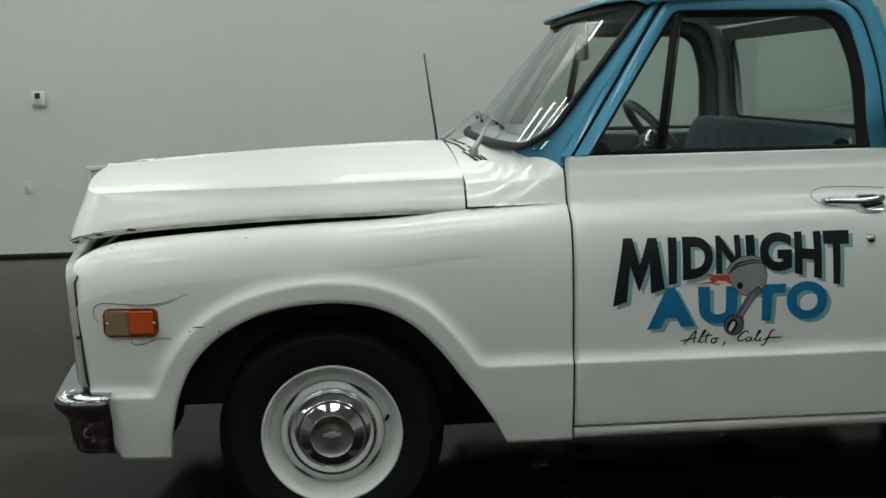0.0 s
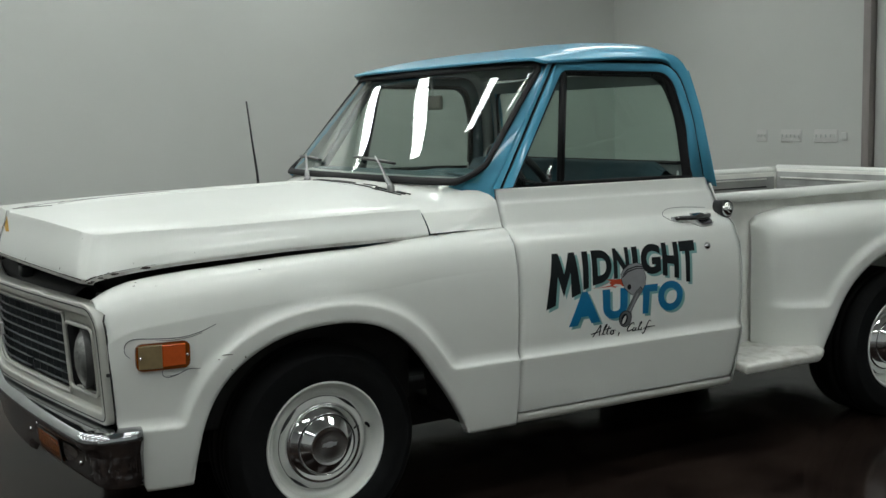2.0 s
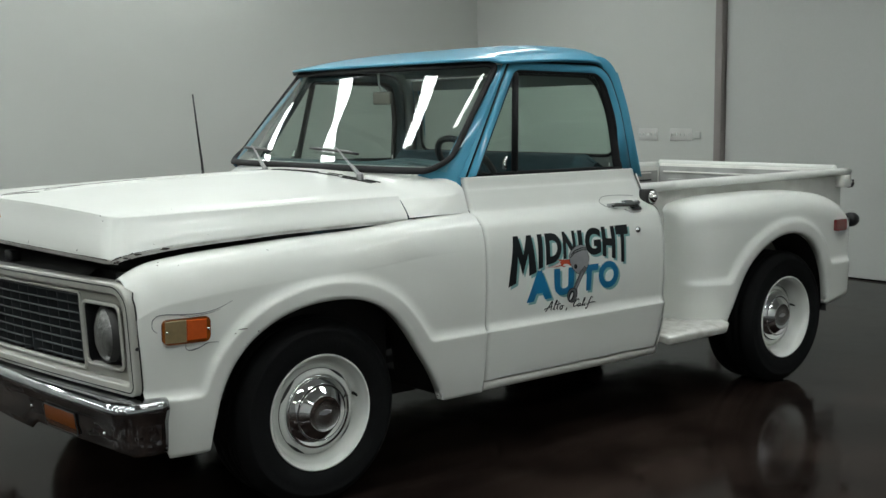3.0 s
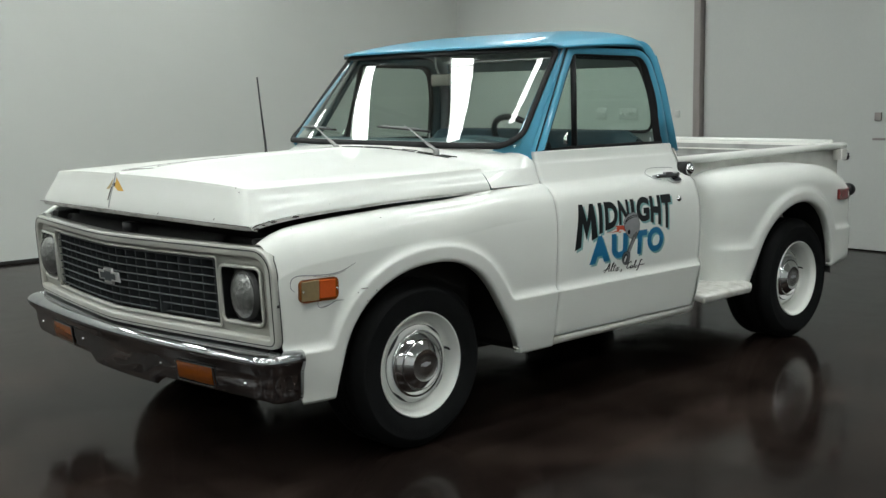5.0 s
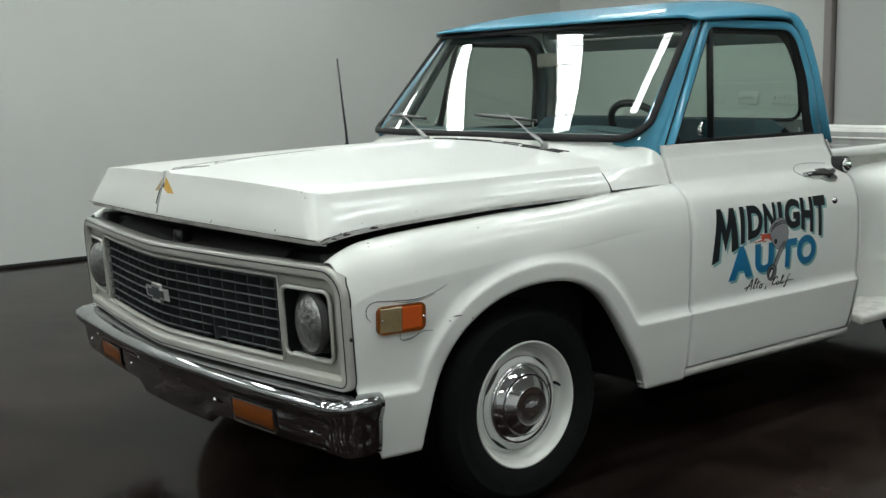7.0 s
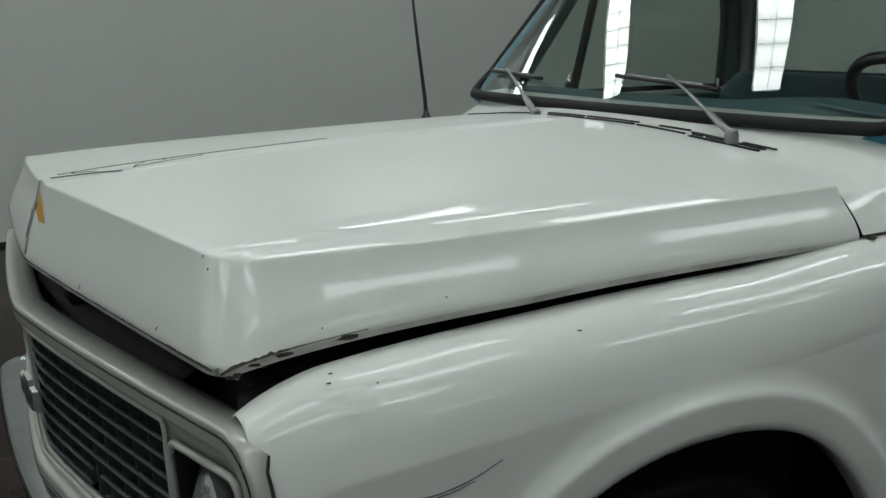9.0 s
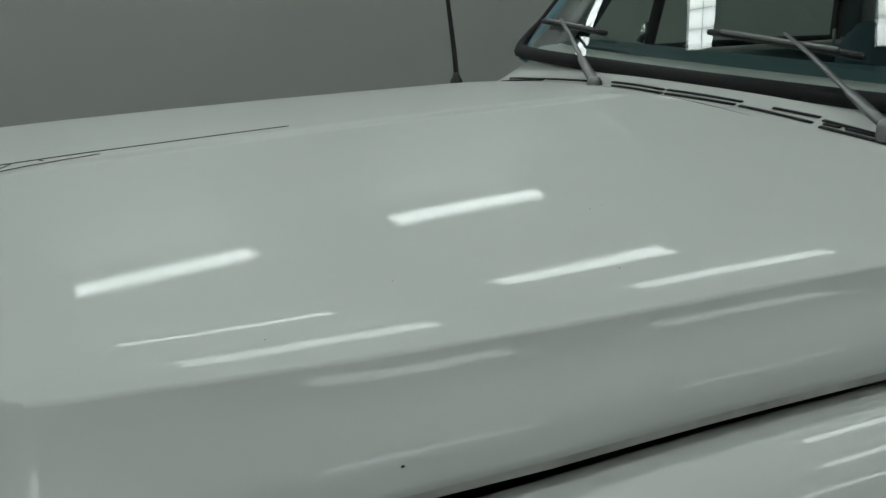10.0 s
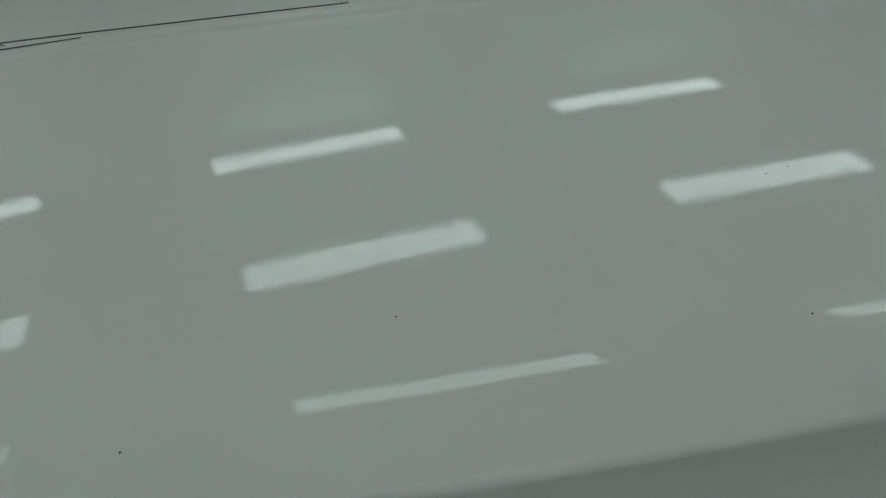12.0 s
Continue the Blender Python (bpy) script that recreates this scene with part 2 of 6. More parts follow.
def curve_points(ctrl, n):
    """Catmull-Rom through the control points."""
    c = [np.array(p, float) for p in ctrl]
    c = [2 * c[0] - c[1]] + c + [2 * c[-1] - c[-2]]
    seg = len(c) - 3
    out = []
    for k in range(n):
        s = k / (n - 1) * seg
        i = min(int(s), seg - 1)
        t = s - i
        p0, p1, p2, p3 = c[i:i + 4]
        out.append(0.5 * (2 * p1 + (p2 - p0) * t + (2 * p0 - 5 * p1 + 4 * p2 - p3) * t**2 + (3 * p1 - p0 - 3 * p2 + p3) * t**3))
    return out


def tube(pts, r, sides=8, closed=False, squash=1.0, up=(0, 0, 1)):
    """Vertices and faces of a tube along points; r a number or one a point."""
    p = [Vector(q) for q in pts]
    n = len(p)
    rs = r if isinstance(r, (list, tuple)) else [r] * n
    vs, fs = [], []
    for i in range(n):
        a, b = (p[i - 1], p[(i + 1) % n]) if closed else (p[max(0, i - 1)], p[min(n - 1, i + 1)])
        d = (b - a).normalized()
        s = d.cross(Vector(up))
        s = s.normalized() if s.length > 1e-4 else d.orthogonal().normalized()
        u = s.cross(d).normalized()
        for k in range(sides):
            t = 2 * math.pi * k / sides
            vs.append(p[i] + rs[i] * (math.cos(t) * s + squash * math.sin(t) * u))
    fs = grid_faces(n, sides, False, closed, True)
    if not closed:
        fs += [tuple(range(sides)), tuple(reversed(range((n - 1) * sides, n * sides)))]
    return vs, fs


def tube_obj(name, pts, r, mat, parent=None, label="", sides=8, closed=False, squash=1.0, up=(0, 0, 1)):
    v, f = tube(pts, r, sides, closed, squash, up)
    return obj(name, v, f, mat, parent, label)


def lathe(profile, centre, seg=48, axis="y", close=False):
    """Revolves (radius, offset along the axis) round an axis through centre."""
    cx, cy, cz = centre
    vs = []
    for k in range(seg):
        t = 2 * math.pi * k / seg
        for r, h in profile:
            if axis == "y":
                vs.append((cx + r * math.cos(t), cy + h, cz + r * math.sin(t)))
            elif axis == "x":
                vs.append((cx + h, cy + r * math.cos(t), cz + r * math.sin(t)))
            else:
                vs.append((cx + r * math.cos(t), cy + r * math.sin(t), cz + h))
    return vs, grid_faces(seg, len(profile), axis != "y", True, close)


def interp(x, xs, ys):
    return float(np.interp(x, xs, ys))


def smooth_interp(x, xs, ys):
    """Piecewise cubic through knots, with no overshoot to speak of."""
    i = int(np.clip(np.searchsorted(xs, x) - 1, 0, len(xs) - 2))
    h = xs[i + 1] - xs[i]
    t = min(1.0, max(0.0, (x - xs[i]) / h))

    def slope(k):
        if k == 0 or k == len(xs) - 1:
            j = min(k, len(xs) - 2)
            return (ys[j + 1] - ys[j]) / (xs[j + 1] - xs[j])
        return (ys[k + 1] - ys[k - 1]) / (xs[k + 1] - xs[k - 1])

    a, b = slope(i) * h, slope(i + 1) * h
    return ((2 * t**3 - 3 * t**2 + 1) * ys[i] + (t**3 - 2 * t**2 + t) * a + (-2 * t**3 + 3 * t**2) * ys[i + 1] + (t**3 - t**2) * b)


def sstep(t):
    t = min(1.0, max(0.0, t))
    return t * t * (3 - 2 * t)


# ---------------------------------------------------------------- room
X0, X1, Y0, Y1 = -7.5, 6.55, -8.5, 5.62


def wall_box(name, x0, x1, y0, y1, z0, z1, mat, label, cat="wall"):
    ob = part(name, box_bm(x0, x1, y0, y1, z0, z1, 0), mat, None, smooth=False)
    return tagged(ob, label, cat, kind="structure")


wall_box("floor", X0 - 0.2, X1 + 0.2, Y0 - 0.2, Y1 + 0.2, -0.2, 0, FLOOR, "dark brown polished stained concrete showroom floor", "floor")
wall_box("ceiling", X0 - 0.2, X1 + 0.2, Y0 - 0.2, Y1 + 0.2, CEIL, CEIL + 0.2, CEILING, "plain pale painted ceiling with fluorescent fittings", "ceiling")
wall_box("wall_north", X0, X1, Y1, Y1 + 0.2, 0, CEIL, WALL, "plain pale grey painted wall behind the truck")
# Unseen walls: white here bounces light onto the truck's side, grey spares its front.
wall_box("wall_south", X0, X1, Y0 - 0.2, Y0, 0, CEIL, WALL_PALE, "plain unseen wall, white to bounce light onto the truck's side")
wall_box("wall_west", X0 - 0.2, X0, Y0, Y1, 0, CEIL, WALL_GREY, "plain unseen wall, grey to keep light off the truck's front")
DOOR_Y, DOOR_W = 2.20, 4.3
wall_box("wall_east_1", X1, X1 + 0.2, DOOR_Y + 0.04, Y1, 0, CEIL, WALL, "pale grey painted wall beside a large flush door")
wall_box("wall_east_2", X1, X1 + 0.2, Y0, DOOR_Y - DOOR_W, 0, CEIL, WALL, "pale grey painted wall beside a large flush door")
wall_box("wall_east_3", X1, X1 + 0.2, DOOR_Y - DOOR_W, DOOR_Y + 0.04, 3.4, CEIL, WALL, "pale grey painted wall over a large flush door")
for nm, a in (("baseboard", (X0, X1 - 0.02, Y1 - 0.012, Y1, 0, 0.03)), ("baseboard", (X1 - 0.012, X1, DOOR_Y + 0.13, Y1 - 0.012, 0, 0.03))):
    tagged(part(nm, box_bm(*a, 0.002, 1), DARK, None), "thin dark strip at the foot of the wall", "baseboard", kind="structure")

door = empty("door_1", "large pale flush sliding door, closed, with a brown jamb", "door", kind="structure", at=(X1, DOOR_Y - 2, 0))
part("panel", box_bm(X1 + 0.03, X1 + 0.09, DOOR_Y - DOOR_W, DOOR_Y - 0.012, 0.012, 3.39, 0.004), METAL_W, door)
part("jamb", box_bm(X1 - 0.03, X1 + 0.12, DOOR_Y, DOOR_Y + 0.075, 0, 3.4, 0.004), JAMB, door, "brown painted jamb")
part("shadow_gap", box_bm(X1 + 0.1, X1 + 0.12, DOOR_Y - 0.02, DOOR_Y, 0, 3.4, 0), DARK, door)
part("latch", box_bm(X1 + 0.005, X1 + 0.03, 0.37, 0.43, 1.15, 1.22, 0.006), JAMB, door, "small brown latch")
part("latch_plate", box_bm(X1 + 0.022, X1 + 0.030, 0.33, 0.45, 0.98, 1.00, 0.002), JAMB, door)

# ---------------------------------------------------------------- the pickup truck
# It faces -x; its left side is at -y; the front axle is at x = 0.
truck = empty("pickup_truck", "white stepside pickup truck with pale blue cab roof, sign-painted doors", "pickup truck")
WHEEL_R, BASE = 0.345, 2.921

# Half width of the flank at a height; the panel below the crease stands proud of it.
FLANK_Z = [0.30, 0.42, 0.50, 0.556, 0.60, 0.70, 0.80, 0.87, 0.92, 0.97, 0.992, 1.004, 1.012, 1.018, 1.023, 1.028, 1.036, 1.07, 1.100, 1.110, 1.117, 1.130, 1.166]
FLANK_W = [0.962, 0.976, 0.980, 0.984, 0.988, 0.995, 0.997, 0.995, 0.987, 0.972, 0.956, 0.941, 0.928, 0.916, 0.9065, 0.900, 0.8945, 0.881, 0.8695, 0.866, 0.861, 0.857, 0.852]
CREASE_Z, PROUD, RAMP, BAND = 0.556, 0.0220, 0.050, 0.058


def proud(m):
    """How far the panel stands out at a distance inside (+) or outside (-) its crease."""
    if m < -0.003:
        return PROUD * max(0.0, (m + RAMP) / RAMP) ** 2.6
    a = PROUD * ((RAMP - 0.003) / RAMP) ** 2.6
    return a + 0.0008 * sstep((m + 0.003) / 0.006) - 0.055 * max(0.0, m - 0.001)


def base_flank(z):
    return smooth_interp(z, FLANK_Z, FLANK_W)


def flank(z):
    return base_flank(z) + proud(CREASE_Z - z)


def inside_crease(z, d, level=CREASE_Z):
    """The crease runs level and turns up round the wheel opening, d away from its lip."""
    a, b, k = level - z, BAND - d, 0.022
    q = max(k - abs(a - b), 0.0) / k
    return max(a, b) + q * q * k * 0.25


# ---- front fenders
HX = [-0.75, -0.70, -0.60, -0.446, -0.25, -0.079, 0.20, 0.448, 0.75]
GAP_Z = [0.935, 0.951, 0.968, 0.984, 0.997, 1.006, 1.014, 1.020, 1.030]


FX = [-0.75, -0.72, -0.69, -0.65, -0.60, -0.446, -0.25, -0.079, 0.20, 0.448, 0.75]
FENDER_Z = [0.884, 0.902, 0.920, 0.937, 0.950, 0.966, 0.978, 0.987, 0.995, 1.004, 1.016]


import functools


@functools.lru_cache(None)
def arch_table(pts, c):
    a = np.array([math.atan2(z - c[1], x - c[0]) for x, z in pts])
    o = np.argsort(a)
    a, rad = a[o], np.array([math.hypot(x - c[0], z - c[1]) for x, z in pts])[o]
    t = np.linspace(-math.pi, math.pi, 1441)
    v = np.interp(t, a, rad, period=2 * math.pi)
    for _ in range(6):
        v = (np.roll(v, 8) + v + np.roll(v, -8)) / 3
    return v


def arch_r(pts, c, theta):
    v = arch_table(tuple(pts), c)
    f = (theta + math.pi) / (2 * math.pi) * 1440
    i = min(int(f), 1439)
    return float(v[i] + (f - i) * (v[i + 1] - v[i]))


ARCH_F = [(-0.50, 0.10), (-0.467, 0.30), (-0.452, 0.42), (-0.432, 0.50), (-0.396, 0.584), (-0.335, 0.657), (-0.27, 0.703), (-0.20, 0.736), (-0.12, 0.758),
          (-0.035, 0.768), (0.03, 0.770), (0.081, 0.766), (0.15, 0.752), (0.212, 0.727), (0.265, 0.693), (0.31, 0.648), (0.36, 0.588), (0.408, 0.518), (0.474, 0.425), (0.535, 0.318), (0.60, 0.10)]
ARCH_C = (0.03, 0.36)


def cut_arch(verts, faces, pts, c, near=0.0045):
    """Drops the faces inside a wheel opening, draws the cut's edge onto its outline and turns it inward as a flange."""
    inside, snapped = [], set()
    for i, (x, y, z) in enumerate(verts):
        th = math.atan2(z - c[1], x - c[0])
        r, d = arch_r(pts, c, th), math.hypot(x - c[0], z - c[1])
        inside.append(d < r)
        if abs(d - r) < near:
            verts[i] = (c[0] + r * math.cos(th), y, c[1] + r * math.sin(th))
            inside[i] = True
            snapped.add(i)
    keep = [f for f in faces if not all(inside[i] for i in f)]
    for f in keep:
        for i in f:
            if inside[i] and i not in snapped:
                x, y, z = verts[i]
                th = math.atan2(z - c[1], x - c[0])
                r = arch_r(pts, c, th)
                verts[i] = (c[0] + r * math.cos(th), y, c[1] + r * math.sin(th))
                snapped.add(i)
    used = sorted({i for f in keep for i in f})
    new_i = {i: k for k, i in enumerate(used)}
    vs, fs = [verts[i] for i in used], [tuple(new_i[i] for i in f) for f in keep]
    rim = {new_i[i] for i in snapped if i in new_i}
    count = {}
    for f in fs:
        for p, q in zip(f, f[1:] + f[:1]):
            count.setdefault(frozenset((p, q)), []).append((p, q))
    edges = [e[0] for k, e in count.items() if len(e) == 1 and all(i in rim for i in k)]
    ids = {}
    for e in edges:
        for i in e:
            if i not in ids:
                x, y, z = vs[i]
                ids[i] = len(vs)
                vs += [(x, y - 0.010, z), (x, y - 0.036, z)]
    for p, q in edges:
        fs += [(q, p, ids[p], ids[q]), (ids[q], ids[p], ids[p] + 1, ids[q] + 1)]
    return vs, fs


def fender_front_x(z):
    return interp(z, [0.30, 0.32, 0.51, 0.885, 0.96], [-0.605, -0.615, -0.690, -0.728, -0.722])


def fender_profile(x):
    zt = smooth_interp(x, FX, FENDER_Z) + 0.013 * sstep((x - 0.14) / 0.31)
    k = sstep((x - 0.10) / 0.64)
    pr = [(0.852, zt - 0.03), (0.858, zt - 0.004), (0.868, zt), (0.885, zt), (0.905, zt - 0.003), (0.925, zt - 0.009), (0.945, zt - 0.02), (0.961, zt - 0.036), (0.975, zt - 0.057), (0.987, zt - 0.087),
          (0.996, zt - 0.125)]
    rear = [(0.851, zt - 0.03), (0.871, zt - 0.004), (0.881, zt), (0.896, zt), (0.908, zt - 0.003), (0.920, zt - 0.008), (0.934, zt - 0.016)] + [(flank(zt - q), zt - q) for q in (0.030, 0.055, 0.088, 0.125)]
    return [(a + (c - a) * k, b + (d - b) * k) for (a, b), (c, d) in zip(pr, rear)]


def fender_w(x, z):
    """Half width of the front fender's flank, with the flare round the wheel and the taper at the nose."""
    th = math.atan2(z - ARCH_C[1], x - ARCH_C[0])
    d = math.hypot(x - ARCH_C[0], z - ARCH_C[1]) - arch_r(ARCH_F, ARCH_C, th)
    w = base_flank(z) + proud(inside_crease(z, d, CREASE_Z if x > 0 else 0.504)) - 0.005 * sstep(1 - d / 0.012)
    return w - 0.034 * sstep((-0.50 - x) / 0.26)


def front_fender(s):
    us = np.linspace(0, 1, 300)
    verts = []
    low = [0.594, 0.588, 0.582, 0.576, 0.570, 0.565, 0.561, 0.558, 0.555, 0.552] + list(np.arange(0.546, 0.48, -0.005)) + list(np.linspace(0.476, 0.312, 16))
    for u in us:
        xm = -0.72 + u * (0.7383 + 0.72)
        pr = fender_profile(xm)
        zt = pr[-1][1]
        col = pr + [(None, zt + (0.60 - zt) * k / 56) for k in range(1, 57)] + [(None, z) for z in low]
        for w, z in col:
            xf = fender_front_x(z)
            x = xf + u * (0.7383 - xf)
            if w is None:
                w = fender_w(x, z)
            else:
                w = w - 0.034 * sstep((-0.50 - x) / 0.26) * sstep((w - 0.85) / 0.14)
            verts.append((x, w, z))
    nv = len(col)
    faces = grid_faces(len(us), nv)
    verts, faces = cut_arch(verts, faces, ARCH_F, ARCH_C)
    verts = [(x, s * y, z) for x, y, z in verts]
    ob = obj("front_fender", verts, faces, WHITE, truck)
    solid(ob, 0.002, 0)
    return ob


fender_l = front_fender(-1)
fender_r = front_fender(1)

# ---- hood
NOSE_Y = [0.0, 0.2, 0.4, 0.6, 0.72, 0.77]
NOSE_X = [-0.804, -0.788, -0.766, -0.737, -0.714, -0.695]
HOOD_REAR_X, CREASE_Y = 0.4345, [0.772, 0.806, 0.828, 0.834, 0.834]


def hood_xf(y):
    return smooth_interp(abs(y), NOSE_Y, NOSE_X)


def hood_ye(x):
    return smooth_interp(x, [-0.70, -0.50, -0.25, 0.1, 0.5], CREASE_Y)


def hood_zc(x):
    return smooth_interp(x, [-0.82, -0.65, -0.5, -0.2, 0.1, 0.45], [1.124, 1.139, 1.148, 1.162, 1.172, 1.181])


def hood_ze(x):
    return smooth_interp(x, [-0.72, -0.5, -0.2, 0.1, 0.45], [1.090, 1.096, 1.101, 1.106, 1.110])


def edge_roll(f):
    return 0.76 * max(0.0, f - 0.895) ** 2


def hood_z(x, y):
    f = min(1.0, abs(y) / hood_ye(max(x, -0.70)))
    zc, ze = hood_zc(x), hood_ze(x)
    ridge = 0.0075 * (1 - sstep((abs(y) - 0.016) / 0.018)) * sstep((0.40 - x) / 0.06)
    return zc - (zc - ze - 0.0084) * f**1.75 - edge_roll(f) + ridge - 0.001


SIDE_K = (0.08, 0.18, 0.28, 0.36, 0.42, 0.47, 0.52, 0.56, 0.60, 0.64, 0.69, 0.74, 0.82, 0.91, 1.0)


def wave(k):
    """The hood's edge faces are slightly hollow under the crease (0) and rounded towards the lip (1)."""
    return 0.007 * k * (1 - k) - 0.0030 * math.sin(2 * math.pi * k)


def hood():
    fr = np.array(sorted(set(list(np.linspace(-1, 1, 41)) + [q * v for q in (-1, 1) for v in (0.010, 0.018, 0.0215, 0.0265, 0.0305, 0.0345, 0.0385, 0.0425)] + [q * v for q in (-1, 1) for v in (0.88, 0.91, 0.925, 0.9375, 0.9625, 0.975, 0.9875)])))
    us = np.linspace(0, 1, 46)
    verts, idx = [], {}
    for i, u in enumerate(us):
        for j, f in enumerate(fr):
            xf = hood_xf(min(0.77, abs(f) * 0.77))
            x = xf + u * (HOOD_REAR_X - xf)
            y = f * hood_ye(max(x, -0.70))
            idx[i, j] = len(verts)
            verts.append((x, y, hood_z(x, y)))
    n, m = len(us), len(fr)
    faces = [(idx[i, j], idx[i + 1, j], idx[i + 1, j + 1], idx[i, j + 1]) for i in range(n - 1) for j in range(m - 1)]
    top = [idx[n - 1 - i, 0] for i in range(n)] + [idx[0, j] for j in range(1, m)] + [idx[i, m - 1] for i in range(1, n)]

    def low(v):
        x, y, z = verts[v]
        a = abs(y)
        if v in front:
            k = a / 0.77
            return (-0.845 + 0.098 * k**1.15, y * (0.862 / 0.77), 0.982 - 0.018 * k)
        t = (x + 0.70) / (HOOD_REAR_X + 0.70)
        return (-0.747 + t * (HOOD_REAR_X + 0.747), math.copysign(0.862 + 0.030 * min(1, t * 2.5), y), smooth_interp(-0.747 + t * (HOOD_REAR_X + 0.747), HX, GAP_Z) + 0.016 * (1 - t) + 0.006)

    front = {idx[0, j] for j in range(m)}
    rows = [top]
    for k in SIDE_K:
        row = []
        for v in top:
            a, b = np.array(verts[v]), np.array(low(v))
            p = a + k * (b - a)
            out = np.array([-1.0, 0, 0]) if v in front else np.array([0, math.copysign(1, a[1]), 0])
            verts.append(tuple(p + out * (0.5 * wave(k) if v in front else wave(k))))
            row.append(len(verts) - 1)
        rows.append(row)
    # the folded lower lip
    for dz, inn in ((-0.004, 0.0005), (-0.016, 0.006), (-0.017, 0.03)):
        row = []
        for v, t in zip(rows[len(SIDE_K)], top):
            p = np.array(verts[v])
            inw = np.array([1.0, 0, 0]) if t in front else np.array([0, -math.copysign(1, p[1]), 0])
            verts.append(tuple(p + inw * inn + np.array([0, 0, dz])))
            row.append(len(verts) - 1)
        rows.append(row)
    for a, b in zip(rows, rows[1:]):
        for k in range(len(a) - 1):
            faces.append((a[k], a[k + 1], b[k + 1], b[k]))
    lev = {v: 0.0 for v in range(n * m)}
    for k, row in zip(SIDE_K + (1.0, 1.0, 1.0), rows[1:]):
        lev.update({v: k for v in row})
    for v, k in lev.items():
        x, y, z = verts[v]
        R = 0.050 + 0.012 * k
        xc, yc = NOSE_X[-1] - 0.052 * k + R - 0.006, 0.772 + 0.090 * k - R + 0.006
        R += wave(k)
        a, b = (xc - x) / R, (abs(y) - yc) / R
        if a > 0 and b > 0:
            q = min(1.0, max(a, b) / math.hypot(a, b))
            verts[v] = (xc - a * q * R, math.copysign(yc + b * q * R, y), z)
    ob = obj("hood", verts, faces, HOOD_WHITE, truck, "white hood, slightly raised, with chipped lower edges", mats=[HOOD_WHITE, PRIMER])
    me = ob.data
    cnt = len(top) - 1
    for p in list(me.polygons)[-2 * cnt:]:
        p.material_index = 1
    bevelled(ob, 0.008, 3, 26).modifiers[0].harden_normals = True
    return ob


bonnet = hood()

# ---- cowl panel between the hood and the windshield
def ws_base(y):
    return 0.545 + 0.195 * (abs(y) / 0.88) ** 4, 1.190


def cowl_w(x):
    return 0.834 + (0.866 - 0.834) * sstep((x - 0.44) / 0.30)


def cowl_z(x, y):
    f = min(1.0, abs(y) / cowl_w(x))
    zc = hood_zc(0.44) - 0.002 + 0.16 * max(0, x - 0.50)
    ze = 1.095 + 0.052 * (x - 0.44)
    p = 1.95 + 15.0 * sstep((x - 0.52) / 0.26)
    return zc - (zc - ze) * f**p


def cowl_side(u, v, s):
    x = 0.4405 + u * (0.7383 - 0.4405)
    tw = cowl_w(x)
    top, bot = np.array((tw, cowl_z(x, tw))), np.array((0.894 + 0.005 * u, 1.026 + 0.003 * u))
    z = top[1] + (bot[1] - top[1]) * v
    straight = top[0] + (bot[0] - top[0]) * v + 0.022 * v * (1 - v)
    k = sstep((u - 0.2) / 0.8)
    return (x, s * (straight * (1 - k) + flank(z) * k), z)


def cowl():
    fr = np.linspace(-1, 1, 71)
    verts = []
    nv = 16
    for f in fr:
        xe = min(0.7383, ws_base(min(abs(f), 1.0) * 0.88)[0] + 0.030)
        for k in range(nv):
            x = 0.4405 + (xe - 0.4405) * k / (nv - 1)
            verts.append((x, f * cowl_w(x), cowl_z(x, f * cowl_w(x))))
    # its sides turn down between fender, door and windshield pillar
    rows = [(-1, v) for v in np.linspace(1, 0, 13)[:-1]], [(1, v) for v in np.linspace(0, 1, 13)[1:]]
    side = [[cowl_side((0.7383 - 0.4405) * k / (nv - 1) / 0.2978, v, s) for k in range(nv)] for q in rows for s, v in q]
    verts = [p for row in side[:12] for p in row] + verts + [p for row in side[12:] for p in row]
    ob = obj("cowl", verts, grid_faces(len(fr) + 24, nv), WHITE, truck, "white cowl panel with slotted air intake")
    return bevelled(ob, 0.005, 3, 20)


cowl_ob = cowl()

# slots of the ventilation grille in the cowl, in staggered rows
for x0, y0, x1, y1 in ((0.550, 0.679, 0.518, 0.470), (0.515, 0.451, 0.490, 0.261), (0.497, 0.180, 0.478, -0.003), (0.482, -0.013, 0.500, -0.185), (0.505, -0.256, 0.515, -0.345), (0.508, -0.362, 0.513, -0.454),
                       (0.523, -0.502, 0.533, -0.587), (0.540, 0.700, 0.505, 0.462), (0.451, 0.112, 0.446, -0.042), (0.448, -0.052, 0.473, -0.200), (0.473, -0.214, 0.485, -0.361), (0.496, -0.376, 0.501, -0.402),
                       (0.502, -0.414, 0.520, -0.567), (0.476, -0.388, 0.504, -0.567)):
    pts = []
    for t in np.linspace(0, 1, 8):
        x, y = x0 + (x1 - x0) * t, y0 + (y1 - y0) * t
        pts.append((x, y, cowl_z(x, y) + 0.0018))
    tube_obj("vent_slot", pts, 0.0055, DARK, cowl_ob, sides=6, squash=0.35)

# ---- doors below the belt
def door_rear_x(z):
    return smooth_interp(z, [0.32, 0.40, 0.556, 0.70, 0.90, 1.05, 1.166], [1.785, 1.806, 1.832, 1.836, 1.826, 1.80, 1.775])


DOOR_X0 = 0.7447


